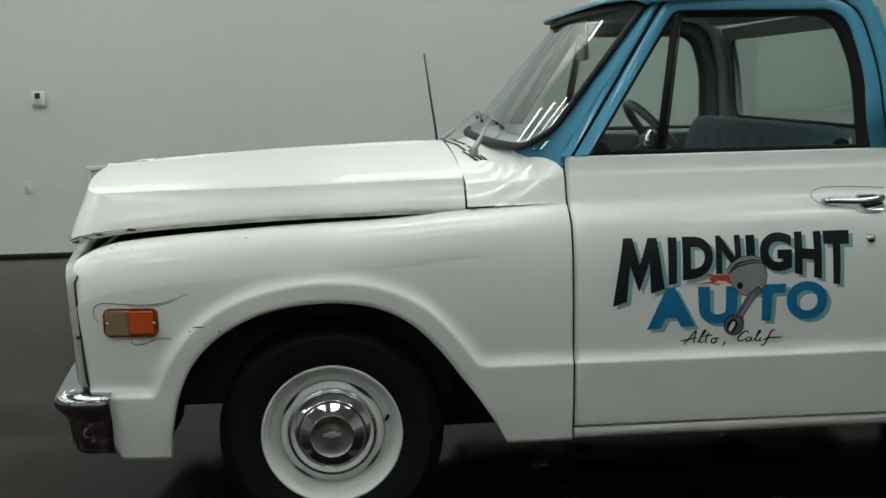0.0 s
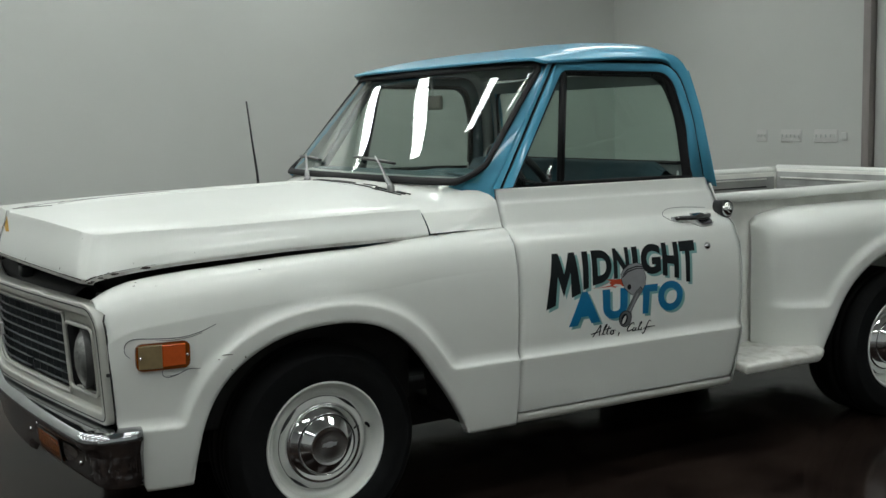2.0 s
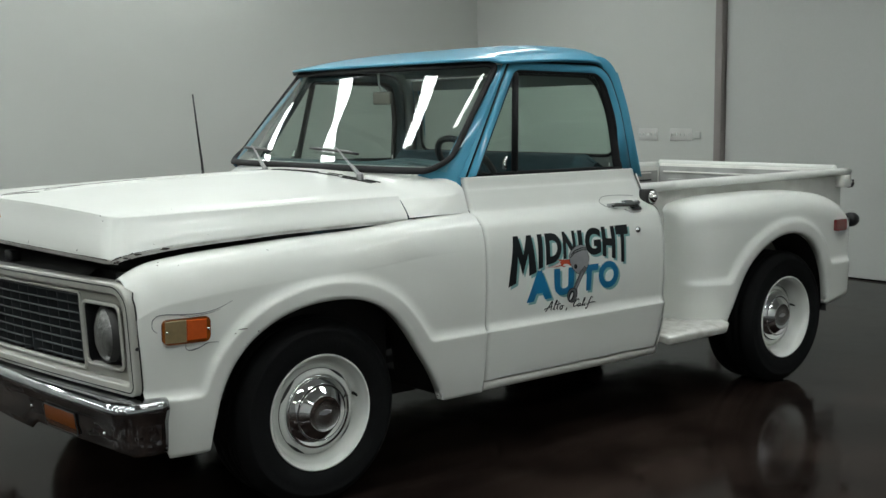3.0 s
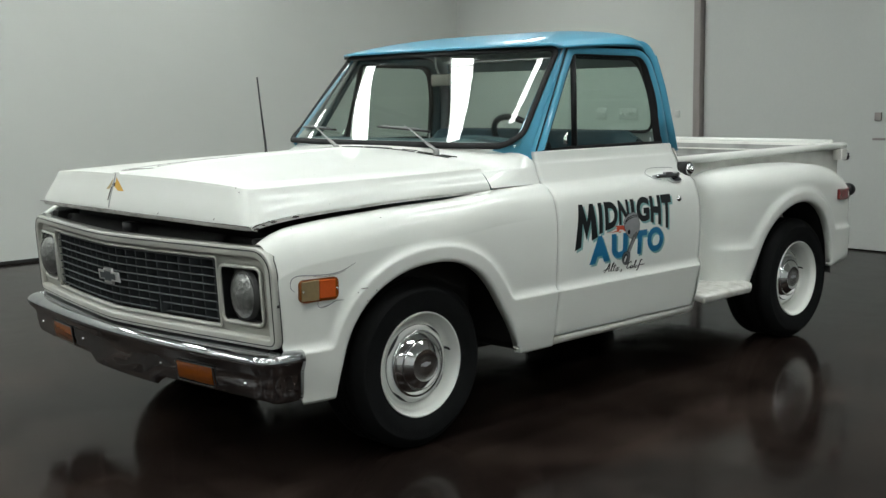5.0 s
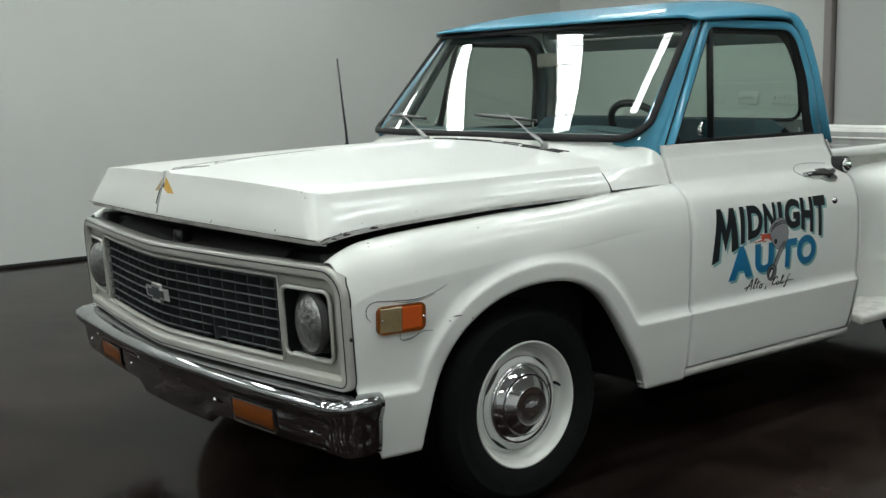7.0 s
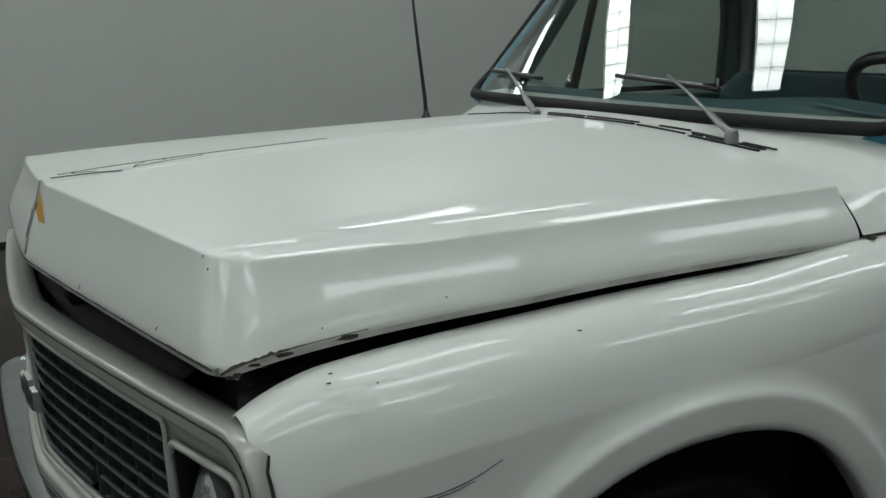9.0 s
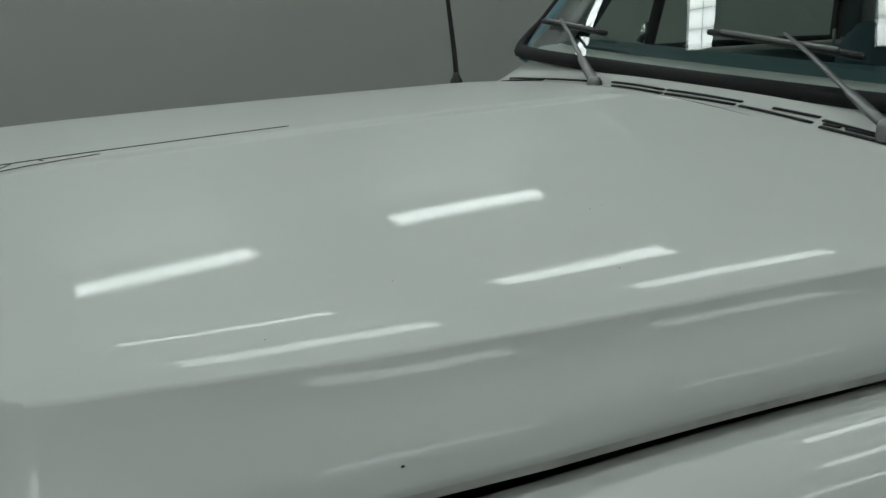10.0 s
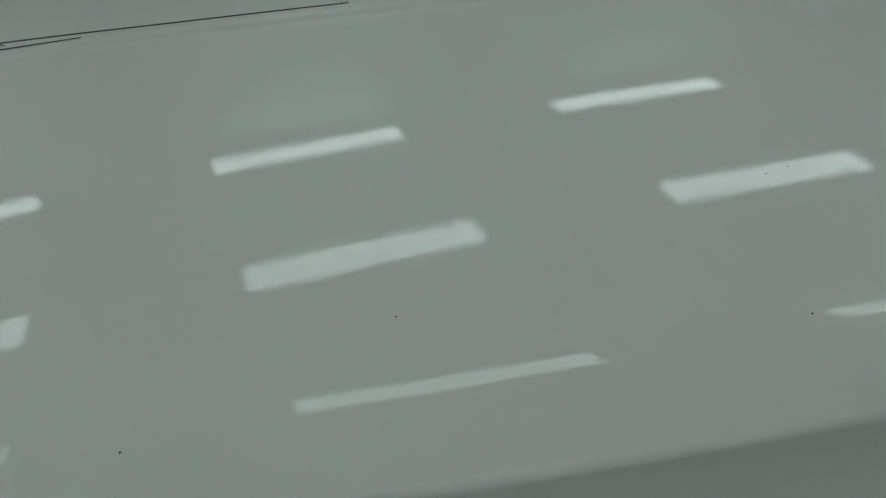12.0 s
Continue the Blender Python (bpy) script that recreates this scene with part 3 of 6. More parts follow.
def door_shell(s):
    zs = [0.357, 0.361, 0.372, 0.40, 0.45, 0.50, 0.52, 0.535, 0.545, 0.551, 0.555, 0.558, 0.561, 0.565, 0.571, 0.578, 0.586, 0.594] + list(np.linspace(0.603, 1.005, 40)) + [1.010, 1.014, 1.0165, 1.019, 1.0215, 1.024, 1.0265, 1.029, 1.033, 1.038, 1.046, 1.056, 1.07, 1.085, 1.095] + [1.102, 1.108, 1.112, 1.116, 1.120, 1.125, 1.134, 1.15, 1.16, 1.166]
    us = list(np.linspace(0, 1, 50))

    def fn(u, z):
        xr = door_rear_x(z)
        x = DOOR_X0 + u * (xr - DOOR_X0)
        w = flank(z)
        edge = min(x - DOOR_X0, xr - x)
        w -= 0.005 * (1 - sstep(edge / 0.008))
        return (x, s * w, z)
    ob = surface("door", fn, us, zs, WHITE, truck, "white door with black and blue sign-painted lettering" if s < 0 else "white door", flip=s > 0)
    solid(ob, 0.03, -1)
    return ob


door_l, door_r = door_shell(-1), door_shell(1)
for d, s in ((door_l, -1), (door_r, 1)):
    part("inner_panel", box_bm(0.80, 1.74, min(s * 0.80, s * 0.83), max(s * 0.80, s * 0.83), 0.42, 1.15, 0.01), TEAL, d)

# black strip standing for the shade in the gap between each door and its fender
for s in (-1, 1):
    tube_obj("door_gap_shade", [(0.7415, s * (flank(z) - 0.009), z) for z in np.linspace(0.36, 1.14, 40)], 0.0035, RUBBER, truck, "black strip for the shade in the door gap", sides=6)

# rocker below each door
for s in (-1, 1):
    v = [(x, s * y, z) for x in np.linspace(0.745, 1.80, 6) for y, z in ((0.93, 0.352), (0.966, 0.350), (0.972, 0.346), (0.972, 0.336), (0.968, 0.324), (0.958, 0.315), (0.94, 0.311), (0.86, 0.312))]
    solid(obj("rocker_panel", v, grid_faces(6, 8, s < 0), WHITE_OLD, truck), 0.003, 0)


# ---- upper cab: everything above the belt lies on a leaning side plane
def lean(z):
    return 0.852 - 0.13 * (z - 1.166) - 0.07 * (z - 1.166) ** 2


def side_band(name, outer, inner, s, mat, parent, depth=0.03, proud=0.0, label=""):
    """A band between two outlines (x, z) on the leaning side of the cab."""
    n = len(outer)
    vs = []
    for (xo, zo), (xi, zi) in zip(outer, inner):
        for (x, z, d) in ((xo, zo, 0.004), (xo + 0.1 * (xi - xo), zo + 0.1 * (zi - zo), 0), (xo + 0.9 * (xi - xo), zo + 0.9 * (zi - zo), 0), (xi, zi, 0.006), (xi, zi, depth), (xo, zo, depth)):
            vs.append((x, s * (lean(z) + proud - d), z))
    ob = obj(name, vs, grid_faces(n, 6, s < 0, False, True) + [tuple(range(6)), tuple(range(6 * n - 6, 6 * n))], mat, parent, label, mats=[mat, TEAL if proud else CAB_GREY])
    for k, p in enumerate(ob.data.polygons):
        if k < 6 * (n - 1) and k % 6 in (3, 4, 5):
            p.material_index = 1
    return ob


def round_path(pts, r, n=6):
    """An open polyline with its inner corners rounded."""
    out = [pts[0]]
    for a, b, c, rr in zip(pts, pts[1:], pts[2:], r):
        a, b, c = Vector(a), Vector(b), Vector(c)
        p, q = b + (a - b).normalized() * rr, b + (c - b).normalized() * rr
        for k in range(n + 1):
            t = k / n
            out.append(tuple((1 - t) ** 2 * p + 2 * t * (1 - t) * b + t * t * q))
    return out + [pts[-1]]


WIN_IN = round_path([(0.820, 1.170), (1.098, 1.599), (1.636, 1.593), (1.686, 1.40), (1.697, 1.170)], (0.03, 0.075, 0.06))
WIN_OUT = round_path([(0.773, 1.166), (1.076, 1.633), (1.672, 1.627), (1.731, 1.42), (1.757, 1.166)], (0.03, 0.10, 0.06))
CAB_IN = round_path([(0.764, 1.166), (1.070, 1.643), (1.679, 1.637), (1.739, 1.425), (1.765, 1.166)], (0.03, 0.105, 0.06))
CAB_OUT = round_path([(0.732, 1.166), (1.044, 1.634), (1.718, 1.678), (1.779, 1.45), (1.826, 1.130)], (0.02, 0.11, 0.07))
for s, d in ((-1, door_l), (1, door_r)):
    side_band("window_frame", WIN_OUT, WIN_IN, s, BLUE, d, 0.035, 0.004, "pale blue painted window frame")
    rub = [(x, s * (lean(z) - 0.008), z) for x, z in WIN_IN + [(1.5, 1.172), (1.2, 1.172), (1.0, 1.172)]]
    tube_obj("window_seal", rub, 0.010, RUBBER, d, "black rubber window seal", closed=True, sides=6)
    # The run channel is widened to paint in the dark cab interior behind it.
    rear_in = [(x, z) for x, z in WIN_IN if x > 1.05 and z > 1.2] + [WIN_IN[-1]]
    run = []
    for x, z in rear_in:
        k, t = sstep((x - 1.50) / 0.12), sstep((z - 1.42) / 0.14)
        for w, dep in ((-0.15, 0.004), (1.0, 0.008), (1.0, 0.026)):
            run.append((x - w * (0.027 * k + 0.002), s * (lean(z) - dep), z - w * 0.020 * t))
    obj("glass_run", run, grid_faces(len(rear_in), 3), RUBBER, d, "black glass run channel, widened for the dark cab interior")
    # glass and vent window
    vs = [(x, s * (0.824 - 0.11 * (z - 1.17)), z) for x, z in WIN_IN]
    gl = obj("window_glass", vs, [tuple(range(len(vs)))], GLASS_SIDE, d, "green-tinted side glass", smooth=False)
    gl.visible_shadow = False
    div = [(1.040, 1.168), (1.110, 1.596)]
    tube_obj("vent_window_bar", [(x, s * (lean(z) - 0.012), z) for x, z in div], 0.0125, RUBBER, d, sides=8)
    tube_obj("vent_window_seal", [(x + 0.017, s * (lean(z) - 0.012), z) for x, z in div], 0.004, BLACK, d, sides=6)
    latch_pts = [(1.005, s * (lean(1.2) - 0.03), 1.19), (1.01, s * (lean(1.2) - 0.035), 1.215), (1.02, s * (lean(1.22) - 0.03), 1.24)]
    tube_obj("vent_latch", latch_pts, [0.012, 0.009, 0.006], CHROME, d, sides=8)

# cab shell: pillars, back corners and roof

for s in (-1, 1):
    side_band("cab_side", CAB_OUT, CAB_IN, s, BLUE, truck, 0.05, 0.0, "pale blue painted cab pillar and roof rail")
# A black strip in the seam gives it the shade of an open gap.
for s, d in ((-1, door_l), (1, door_r)):
    seam = [((a[0] + b[0]) / 2, s * (lean((a[1] + b[1]) / 2) - 0.010), (a[1] + b[1]) / 2) for a, b in zip(WIN_OUT, CAB_IN)]
    tube_obj("door_seam_shade", seam, 0.0075, RUBBER, d, "black strip for the shade in the door seam", sides=6)


def roof_pt(u, f):
    """u from the front lip to the back, f across from -1 to 1."""
    a = abs(f)
    xf = 0.904 + 0.106 * a**7
    xr = 1.772 - 0.02 * a**2 - 0.085 * a**8
    x = xf + u * (xr - xf)
    crown = smooth_interp(u, [0, 0.06, 0.25, 0.55, 0.8, 0.92, 0.97, 1.0], [0.0, 0.016, 0.044, 0.067, 0.071, 0.066, 0.053, 0.0])
    edge = smooth_interp(u, [0, 0.3, 0.6, 0.85, 0.95, 1.0], [1.646, 1.656, 1.663, 1.661, 1.650, 1.618])
    y = f * (0.802 - 0.022 * sstep((u - 0.8) / 0.2))
    z = edge + crown * (1 - a**5.0) - 0.012 * sstep((a - 0.94) / 0.06)
    return (x, y, z)


us = sorted(set(list(np.linspace(0, 1, 36)) + [0.01, 0.02, 0.04, 0.935, 0.955, 0.965, 0.98, 0.985, 0.99, 0.995]))
fs = [math.copysign(1 - (1 - abs(t)) ** 1.5, t) for t in np.linspace(-1, 1, 45)]
roof = surface("cab_roof", roof_pt, us, fs, BLUE, truck, "pale blue glossy cab roof")
solid(roof, 0.012, -1).data.materials.append(HEADLINER)
roof.modifiers[0].material_offset = 1
# headliner under the roof
surface("headliner", lambda u, f: (roof_pt(0.06 + 0.9 * u, f * 0.95)[0], roof_pt(0.06 + 0.9 * u, f * 0.95)[1], roof_pt(0.06 + 0.9 * u, f * 0.95)[2] - 0.026),
        np.linspace(0, 1, 14), np.linspace(-1, 1, 16), HEADLINER, truck, "grey headliner", flip=True)


# windshield
def ws_pt(u, v):
    """u across from -1 to 1, v from the base to the top: nearly flat in the middle, wrapping round at the sides."""
    a = abs(u)
    wrap = 0.020 * a**60
    xb, zb = 0.5594 + 0.0975 * (0.2976 * a**1.417 + 0.7024 * a**6.26) + wrap, 1.1895
    xt, zt = 0.9246 + 0.0911 * (0.4353 * a**1.417 + 0.5647 * a**6.26) + 0.5 * wrap, 1.6181 + 0.004 * a**3
    bow = 0.0048 * v * (1 - v)
    return (xb + (xt - xb) * v - 0.74 * bow, (0.8341 + (0.758 - 0.8341) * v) * u, zb + (zt - zb) * v + 0.67 * bow)


ws = surface("windshield", ws_pt, sorted(set(list(np.linspace(-1, 1, 61)) + [q * v for q in (-1, 1) for v in (0.915, 0.925, 0.94, 0.95, 0.96, 0.975, 0.985, 0.993)])), np.linspace(0, 1, 17), GLASS, truck, "curved green-tinted windshield glass", flip=True)
ws.visible_shadow = False
cr = 0.10
path = [(u, 0.0) for u in np.linspace(-1 + cr, 1 - cr, 24)]
path += [(1 - cr + cr * math.sin(t), 0.16 - 0.16 * math.cos(t)) for t in np.linspace(0.2, math.pi / 2, 7)]
path += [(1.0, v) for v in np.linspace(0.22, 0.90, 8)]
path += [(1 - 0.05 + 0.05 * math.cos(t), 0.93 + 0.07 * math.sin(t)) for t in np.linspace(0.1, math.pi / 2, 5)]
path += [(u, 1.0) for u in np.linspace(0.93, -0.93, 24)]
path += [(-1 + 0.05 - 0.05 * math.sin(t), 0.93 + 0.07 * math.cos(t)) for t in np.linspace(0.1, math.pi / 2, 5)]
path += [(-1.0, v) for v in np.linspace(0.90, 0.22, 8)]
path += [(-1 + cr - cr * math.cos(t), 0.16 - 0.16 * math.sin(t)) for t in np.linspace(0.0, math.pi / 2 - 0.2, 7)]
tube_obj("windshield_gasket", [tuple(np.array(ws_pt(u, v)) + (-0.0045, 0.0, 0.004)) for u, v in path], 0.0165, RUBBER, ws, "black rubber gasket", sides=10, closed=True, squash=0.6, up=(-0.76, 0, 0.65))
# corner fillets between glass edge and pillar
for s in (-1, 1):
    def fillet(u, v, s=s):
        g = math.acos(max(0.0, min(1.0, (0.16 - v) / 0.16)))
        p = ws_pt(s * 0.985 * (0.90 + 0.10 * math.sin(g)), max(v, -0.03))
        q = np.interp(v, [0, 1], [0.736, 1.044])
        z = 1.168 + v * (1.62 - 1.168)
        e = (q, s * (lean(z) - 0.002), z)
        k, b = u, 0.001 * math.sin(math.pi * u)
        return tuple(p[i] + (e[i] - p[i]) * k + (-b, s * b, 0)[i] for i in range(3))
    ob = surface("windshield_pillar", fillet, np.linspace(0, 1, 9), sorted(list(np.linspace(-0.09, 0.16, 9)) + list(np.linspace(0.22, 1.0, 10))), BLUE, truck, "pale blue windshield pillar", flip=s > 0)
    solid(ob, 0.02, -1).data.materials.append(CAB_GREY)
    ob.modifiers[0].material_offset = 1

# cab back panel with its window, and the lower back corners
def back_x(z):
    return interp(z, [0.3, 1.13, 1.45, 1.60, 1.66], [1.855, 1.836, 1.792, 1.750, 1.725])


def back_panel():
    ys = [-0.84, -0.79, -0.733, -0.3, 0, 0.3, 0.733, 0.79, 0.84]
    zs = [0.34, 0.8, 1.13, 1.18, 1.222, 1.40, 1.552, 1.57, 1.605]
    verts = [(back_x(z), math.copysign(min(abs(y), 0.84 if z < 1.0 else 0.757 if z < 1.2 else lean(z) - 0.055), y), z) for z in zs for y in ys]
    faces = []
    for i in range(len(zs) - 1):
        for j in range(len(ys) - 1):
            if 2 <= j <= 5 and 4 <= i <= 5:
                continue
            a = i * len(ys) + j
            faces.append((a, a + 1, a + len(ys) + 1, a + len(ys)))
    ob = obj("cab_back", verts, faces, CAB_GREY, truck, smooth=False)
    solid(ob, 0.03, 0)
    return ob


cab_back = back_panel()
rw = [(1.799, -0.722, 1.218), (1.799, 0.722, 1.218), (1.772, 0.706, 1.560), (1.772, -0.706, 1.560)]
rwo = obj("rear_window", rw, [(0, 1, 2, 3)], GLASS_SIDE, cab_back, "green-tinted rear window", smooth=False)
rwo.visible_shadow = False
rp = []
for (a, b, c) in ((rw[3], rw[0], rw[1]), (rw[0], rw[1], rw[2]), (rw[1], rw[2], rw[3]), (rw[2], rw[3], rw[0])):
    a, b, c = Vector(a), Vector(b), Vector(c)
    p, q = b + (a - b).normalized() * 0.07, b + (c - b).normalized() * 0.07
    for t in np.linspace(0, 1, 6):
        rp.append((1 - t) ** 2 * p + 2 * t * (1 - t) * b + t * t * q)
tube_obj("rear_window_gasket", rp, 0.008, RUBBER, cab_back, "black rubber gasket", closed=True)
for s in (-1, 1):
    def corner(u, z, s=s):
        x0, x1 = door_rear_x(z) + 0.006, back_x(z)
        w0 = flank(z) - 0.002
        t = u * math.pi / 2
        x = x0 + (x1 - x0) * math.sin(t)
        return (x, s * (w0 - 0.11 * (1 - math.cos(t))), z)
    ob = surface("cab_corner", corner, np.linspace(0, 1, 10), [0.33, 0.4, 0.5, 0.541, 0.551, 0.555, 0.558, 0.561, 0.565, 0.571, 0.578, 0.586, 0.6, 0.65, 0.7, 0.8, 0.9, 0.98, 1.005, 1.014, 1.019, 1.024, 1.029, 1.036, 1.06, 1.1, 1.14], WHITE, truck, "white lower cab corner", flip=s > 0)
    solid(ob, 0.003, 0)

    def upper_back(u, v, s=s):
        z = 1.125 + v * (1.60 - 1.125)
        x0 = np.interp(z, [1.125, 1.45, 1.60], [1.822, 1.772, 1.735])
        y0 = lean(z)
        y1 = y0 - 0.10
        t = u * math.pi / 2
        return (x0 + (back_x(z) + 0.018 - x0) * math.sin(t), s * (y0 - (y0 - y1) * (1 - math.cos(t))), z)
    solid(surface("cab_rear_pillar", upper_back, np.linspace(0, 1, 7), np.linspace(0, 1, 10), BLUE, truck, "pale blue rear cab pillar", flip=s > 0), 0.003, 0)

# ---- front end: surround, grille, headlamps
def face_x(y, z):
    return -0.872 + 0.123 * (abs(y) / 0.9) ** 1.25 + (0.86 - z) * 0.055


def rim_loop(inset, n=9):
    """The rounded outline of the surround, drawn in by an inset: (y, z) points all round."""
    out = []
    for cy, cz, rad, a0 in ((0.876, 0.803, 0.090, 0), (-0.876, 0.803, 0.090, 90), (-0.926, 0.570, 0.040, 180), (0.926, 0.570, 0.040, 270)):
        for k in range(n + 1):
            a = radians(a0 + 90 * k / n)
            out.append((cy + (rad - inset) * math.cos(a), cz + (rad - inset) * math.sin(a)))
        if a0 in (0, 180):
            sg = 1 if a0 == 0 else -1
            y0, z0 = out[-1]
            out += [(y0 - sg * t * (2 * 0.876 if sg > 0 else 2 * 0.926), z0) for t in np.linspace(0.04, 0.96, 25)]
    return out


def surround():
    rim = ((0.000, None), (0.000, 0.005), (0.0006, 0.0025), (0.0022, 0.0008), (0.0045, 0.0002), (0.007, 0.0), (0.028, 0.0), (0.031, 0.0006), (0.033, 0.0020), (0.035, 0.006), (0.037, 0.013), (0.039, 0.018), (0.042, 0.0205))
    rings = []
    for inset, dx in rim:
        ring = []
        for y, z in rim_loop(inset):
            k = sstep((0.893 - z) / 0.05) * sstep((abs(y) - 0.88) / 0.05)
            back = 0.050 + k * (max(0.020, fender_front_x(z) - 0.006 - face_x(y, z)) - 0.050)
            ring.append((face_x(y, z) + (back if dx is None else dx), y, z))
        rings.append(ring)
    n = len(rings[0])
    verts = [p for ring in rings for p in ring]
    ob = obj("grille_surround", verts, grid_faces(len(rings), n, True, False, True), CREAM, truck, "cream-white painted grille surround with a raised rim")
    solid(ob, 0.003, 0)
    # the recessed frame with openings for the grille and the lamps
    half = [0.0, 0.10, 0.22, 0.34, 0.46, 0.58, 0.664, 0.682, 0.73, 0.77, 0.81, 0.85, 0.888, 0.91, 0.932]
    ys = [-y for y in half[:0:-1]] + half
    zs = [0.563, 0.572, 0.590, 0.614, 0.66, 0.71, 0.76, 0.812, 0.836, 0.850, 0.861]
    m = len(ys)
    vs = [(face_x(y, z) + 0.020, y, z) for z in zs for y in ys]
    fs = []
    for i in range(len(zs) - 1):
        for j in range(m - 1):
            ym, zm = abs(ys[j] + ys[j + 1]) / 2, (zs[i] + zs[i + 1]) / 2
            if (ym < 0.664 and 0.590 < zm < 0.836) or (0.682 < ym < 0.888 and 0.614 < zm < 0.812):
                continue
            a = i * m + j
            fs.append((a, a + m, a + m + 1, a + 1))
    solid(obj("inner_frame", vs, fs, CREAM_DULL, ob, "darker cream inner frame"), 0.012, -1)
    return ob


front = surround()


def rounded_loop(y0, y1, z0, z1, r, n=5):
    out = []
    for cy, cz, a0 in ((y1 - r, z1 - r, 0), (y0 + r, z1 - r, 90), (y0 + r, z0 + r, 180), (y1 - r, z0 + r, 270)):
        for k in range(n + 1):
            a = radians(a0 + 90 * k / n)
            out.append((cy + r * math.cos(a), cz + r * math.sin(a)))
    return out


# rounded lips of the lamp openings and of the grille opening
for s in (-1, 1):
    for grow, dx, nm in ((0.0, 0.012, "lamp_bezel"),):
        lp = [(face_x(y, z) + dx, s * y, z) for y, z in rounded_loop(0.684, 0.894, 0.608, 0.818, 0.026, 6)]
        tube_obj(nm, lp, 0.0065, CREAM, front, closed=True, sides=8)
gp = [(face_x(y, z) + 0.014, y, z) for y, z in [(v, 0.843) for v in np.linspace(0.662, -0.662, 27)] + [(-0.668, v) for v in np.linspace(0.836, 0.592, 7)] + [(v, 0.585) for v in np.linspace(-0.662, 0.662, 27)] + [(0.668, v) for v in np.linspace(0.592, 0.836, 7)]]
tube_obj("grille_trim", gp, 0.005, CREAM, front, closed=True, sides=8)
# Dark tube in place of the shaded groove round the rim.
rim_line = [(face_x(y, z) - 0.0008, y, z) for y, z in rim_loop(0.011)]
# Dark tube set into the gap behind the rim to give its shade.
seam = []
for y, z in rim_loop(0.0015):
    k = sstep((0.893 - z) / 0.05) * sstep((abs(y) - 0.88) / 0.05)
    seam.append((face_x(y, z) + 0.053 + k * (max(0.020, fender_front_x(z) - 0.006 - face_x(y, z)) - 0.050), y, z))
tube_obj("seam", seam, 0.0036, DARK, front, "dark strip for the shade in the gap to the fenders", sides=5, closed=True)
tube_obj("pinstripe", rim_line, 0.0026, INK, front, "thin dark line for the groove round the rim", sides=5, closed=True)
for i, (y, z, w) in enumerate([(-0.928, 0.868, 0.010), (-0.938, 0.852, 0.007), (-0.915, 0.879, 0.005), (-0.955, 0.745, 0.003)]):
    chip_at = (face_x(y, z) - 0.0005, y, z)
    spots = [(chip_at[0] - 0.0012, y + w * q * math.cos(a), z + w * q * math.sin(a)) for a, q in zip(np.linspace(0, 2 * math.pi, 10)[:-1], (0.9, 0.5, 1.0, 0.6, 0.85, 0.5, 1.0, 0.55, 0.8))]
    obj("paint_chip", spots, [tuple(range(9))], STEEL, front, smooth=False)
# fixing bolts on the ends of the surround
for s in (-1, 1):
    obj("bolt", *lathe([(0.0, s * 0.007), (0.005, s * 0.006), (0.0065, 0.0)], (-0.713, s * 0.9665, 0.688), 10), BLACK, front)

grille = empty("grille", "")
grille.parent = truck
tagged(grille, "grey plastic egg-crate grille")
backing = [(face_x(y, z) + 0.095, y, z) for y in np.linspace(-0.69, 0.69, 15) for z in (0.575, 0.86)]
obj("grille_backing", backing, grid_faces(15, 2), BLACK, grille, smooth=False)
GZ = np.linspace(0.607, 0.830, 8)
for k, z in enumerate(GZ):
    spans = [(-0.668, 0.668)]
    if k == 1:
        spans = [(-0.668, -0.325), (-0.285, 0.668)]
    if k == 0:
        spans = [(-0.668, -0.340), (-0.272, 0.668)]
    for a, b in spans:
        vs = []
        ys = np.linspace(a, b, max(3, int((b - a) / 0.06)))
        for y in ys:
            x = face_x(y, z) + 0.022
            for dx, dz in ((0, -0.0016), (0, 0.0016), (0.003, 0.0022), (0.008, 0.0022), (0.008, -0.0022), (0.003, -0.0022)):
                vs.append((x + dx, y, z + dz))
        obj("grille_bar", vs, grid_faces(len(ys), 6, False, False, True) + [tuple(range(6)), tuple(range(len(vs) - 6, len(vs)))], GRILLE_GREY, grille)
for y in [sg * (0.033 + 0.0668 * k) for sg in (-1, 1) for k in range(10)]:
    zlo = 0.594
    vs = []
    for z in (zlo, 0.842):
        x = face_x(y, z) + 0.0265
        for dx, dy in ((0, -0.0022), (0, 0.0022), (0.046, 0.006), (0.046, -0.006)):
            vs.append((x + dx, y + dy, z))
    obj("grille_fin", vs, [(0, 1, 5, 4), (1, 2, 6, 5), (2, 3, 7, 6), (3, 0, 4, 7), (0, 3, 2, 1), (4, 5, 6, 7)], FIN_GREY, grille, smooth=False)


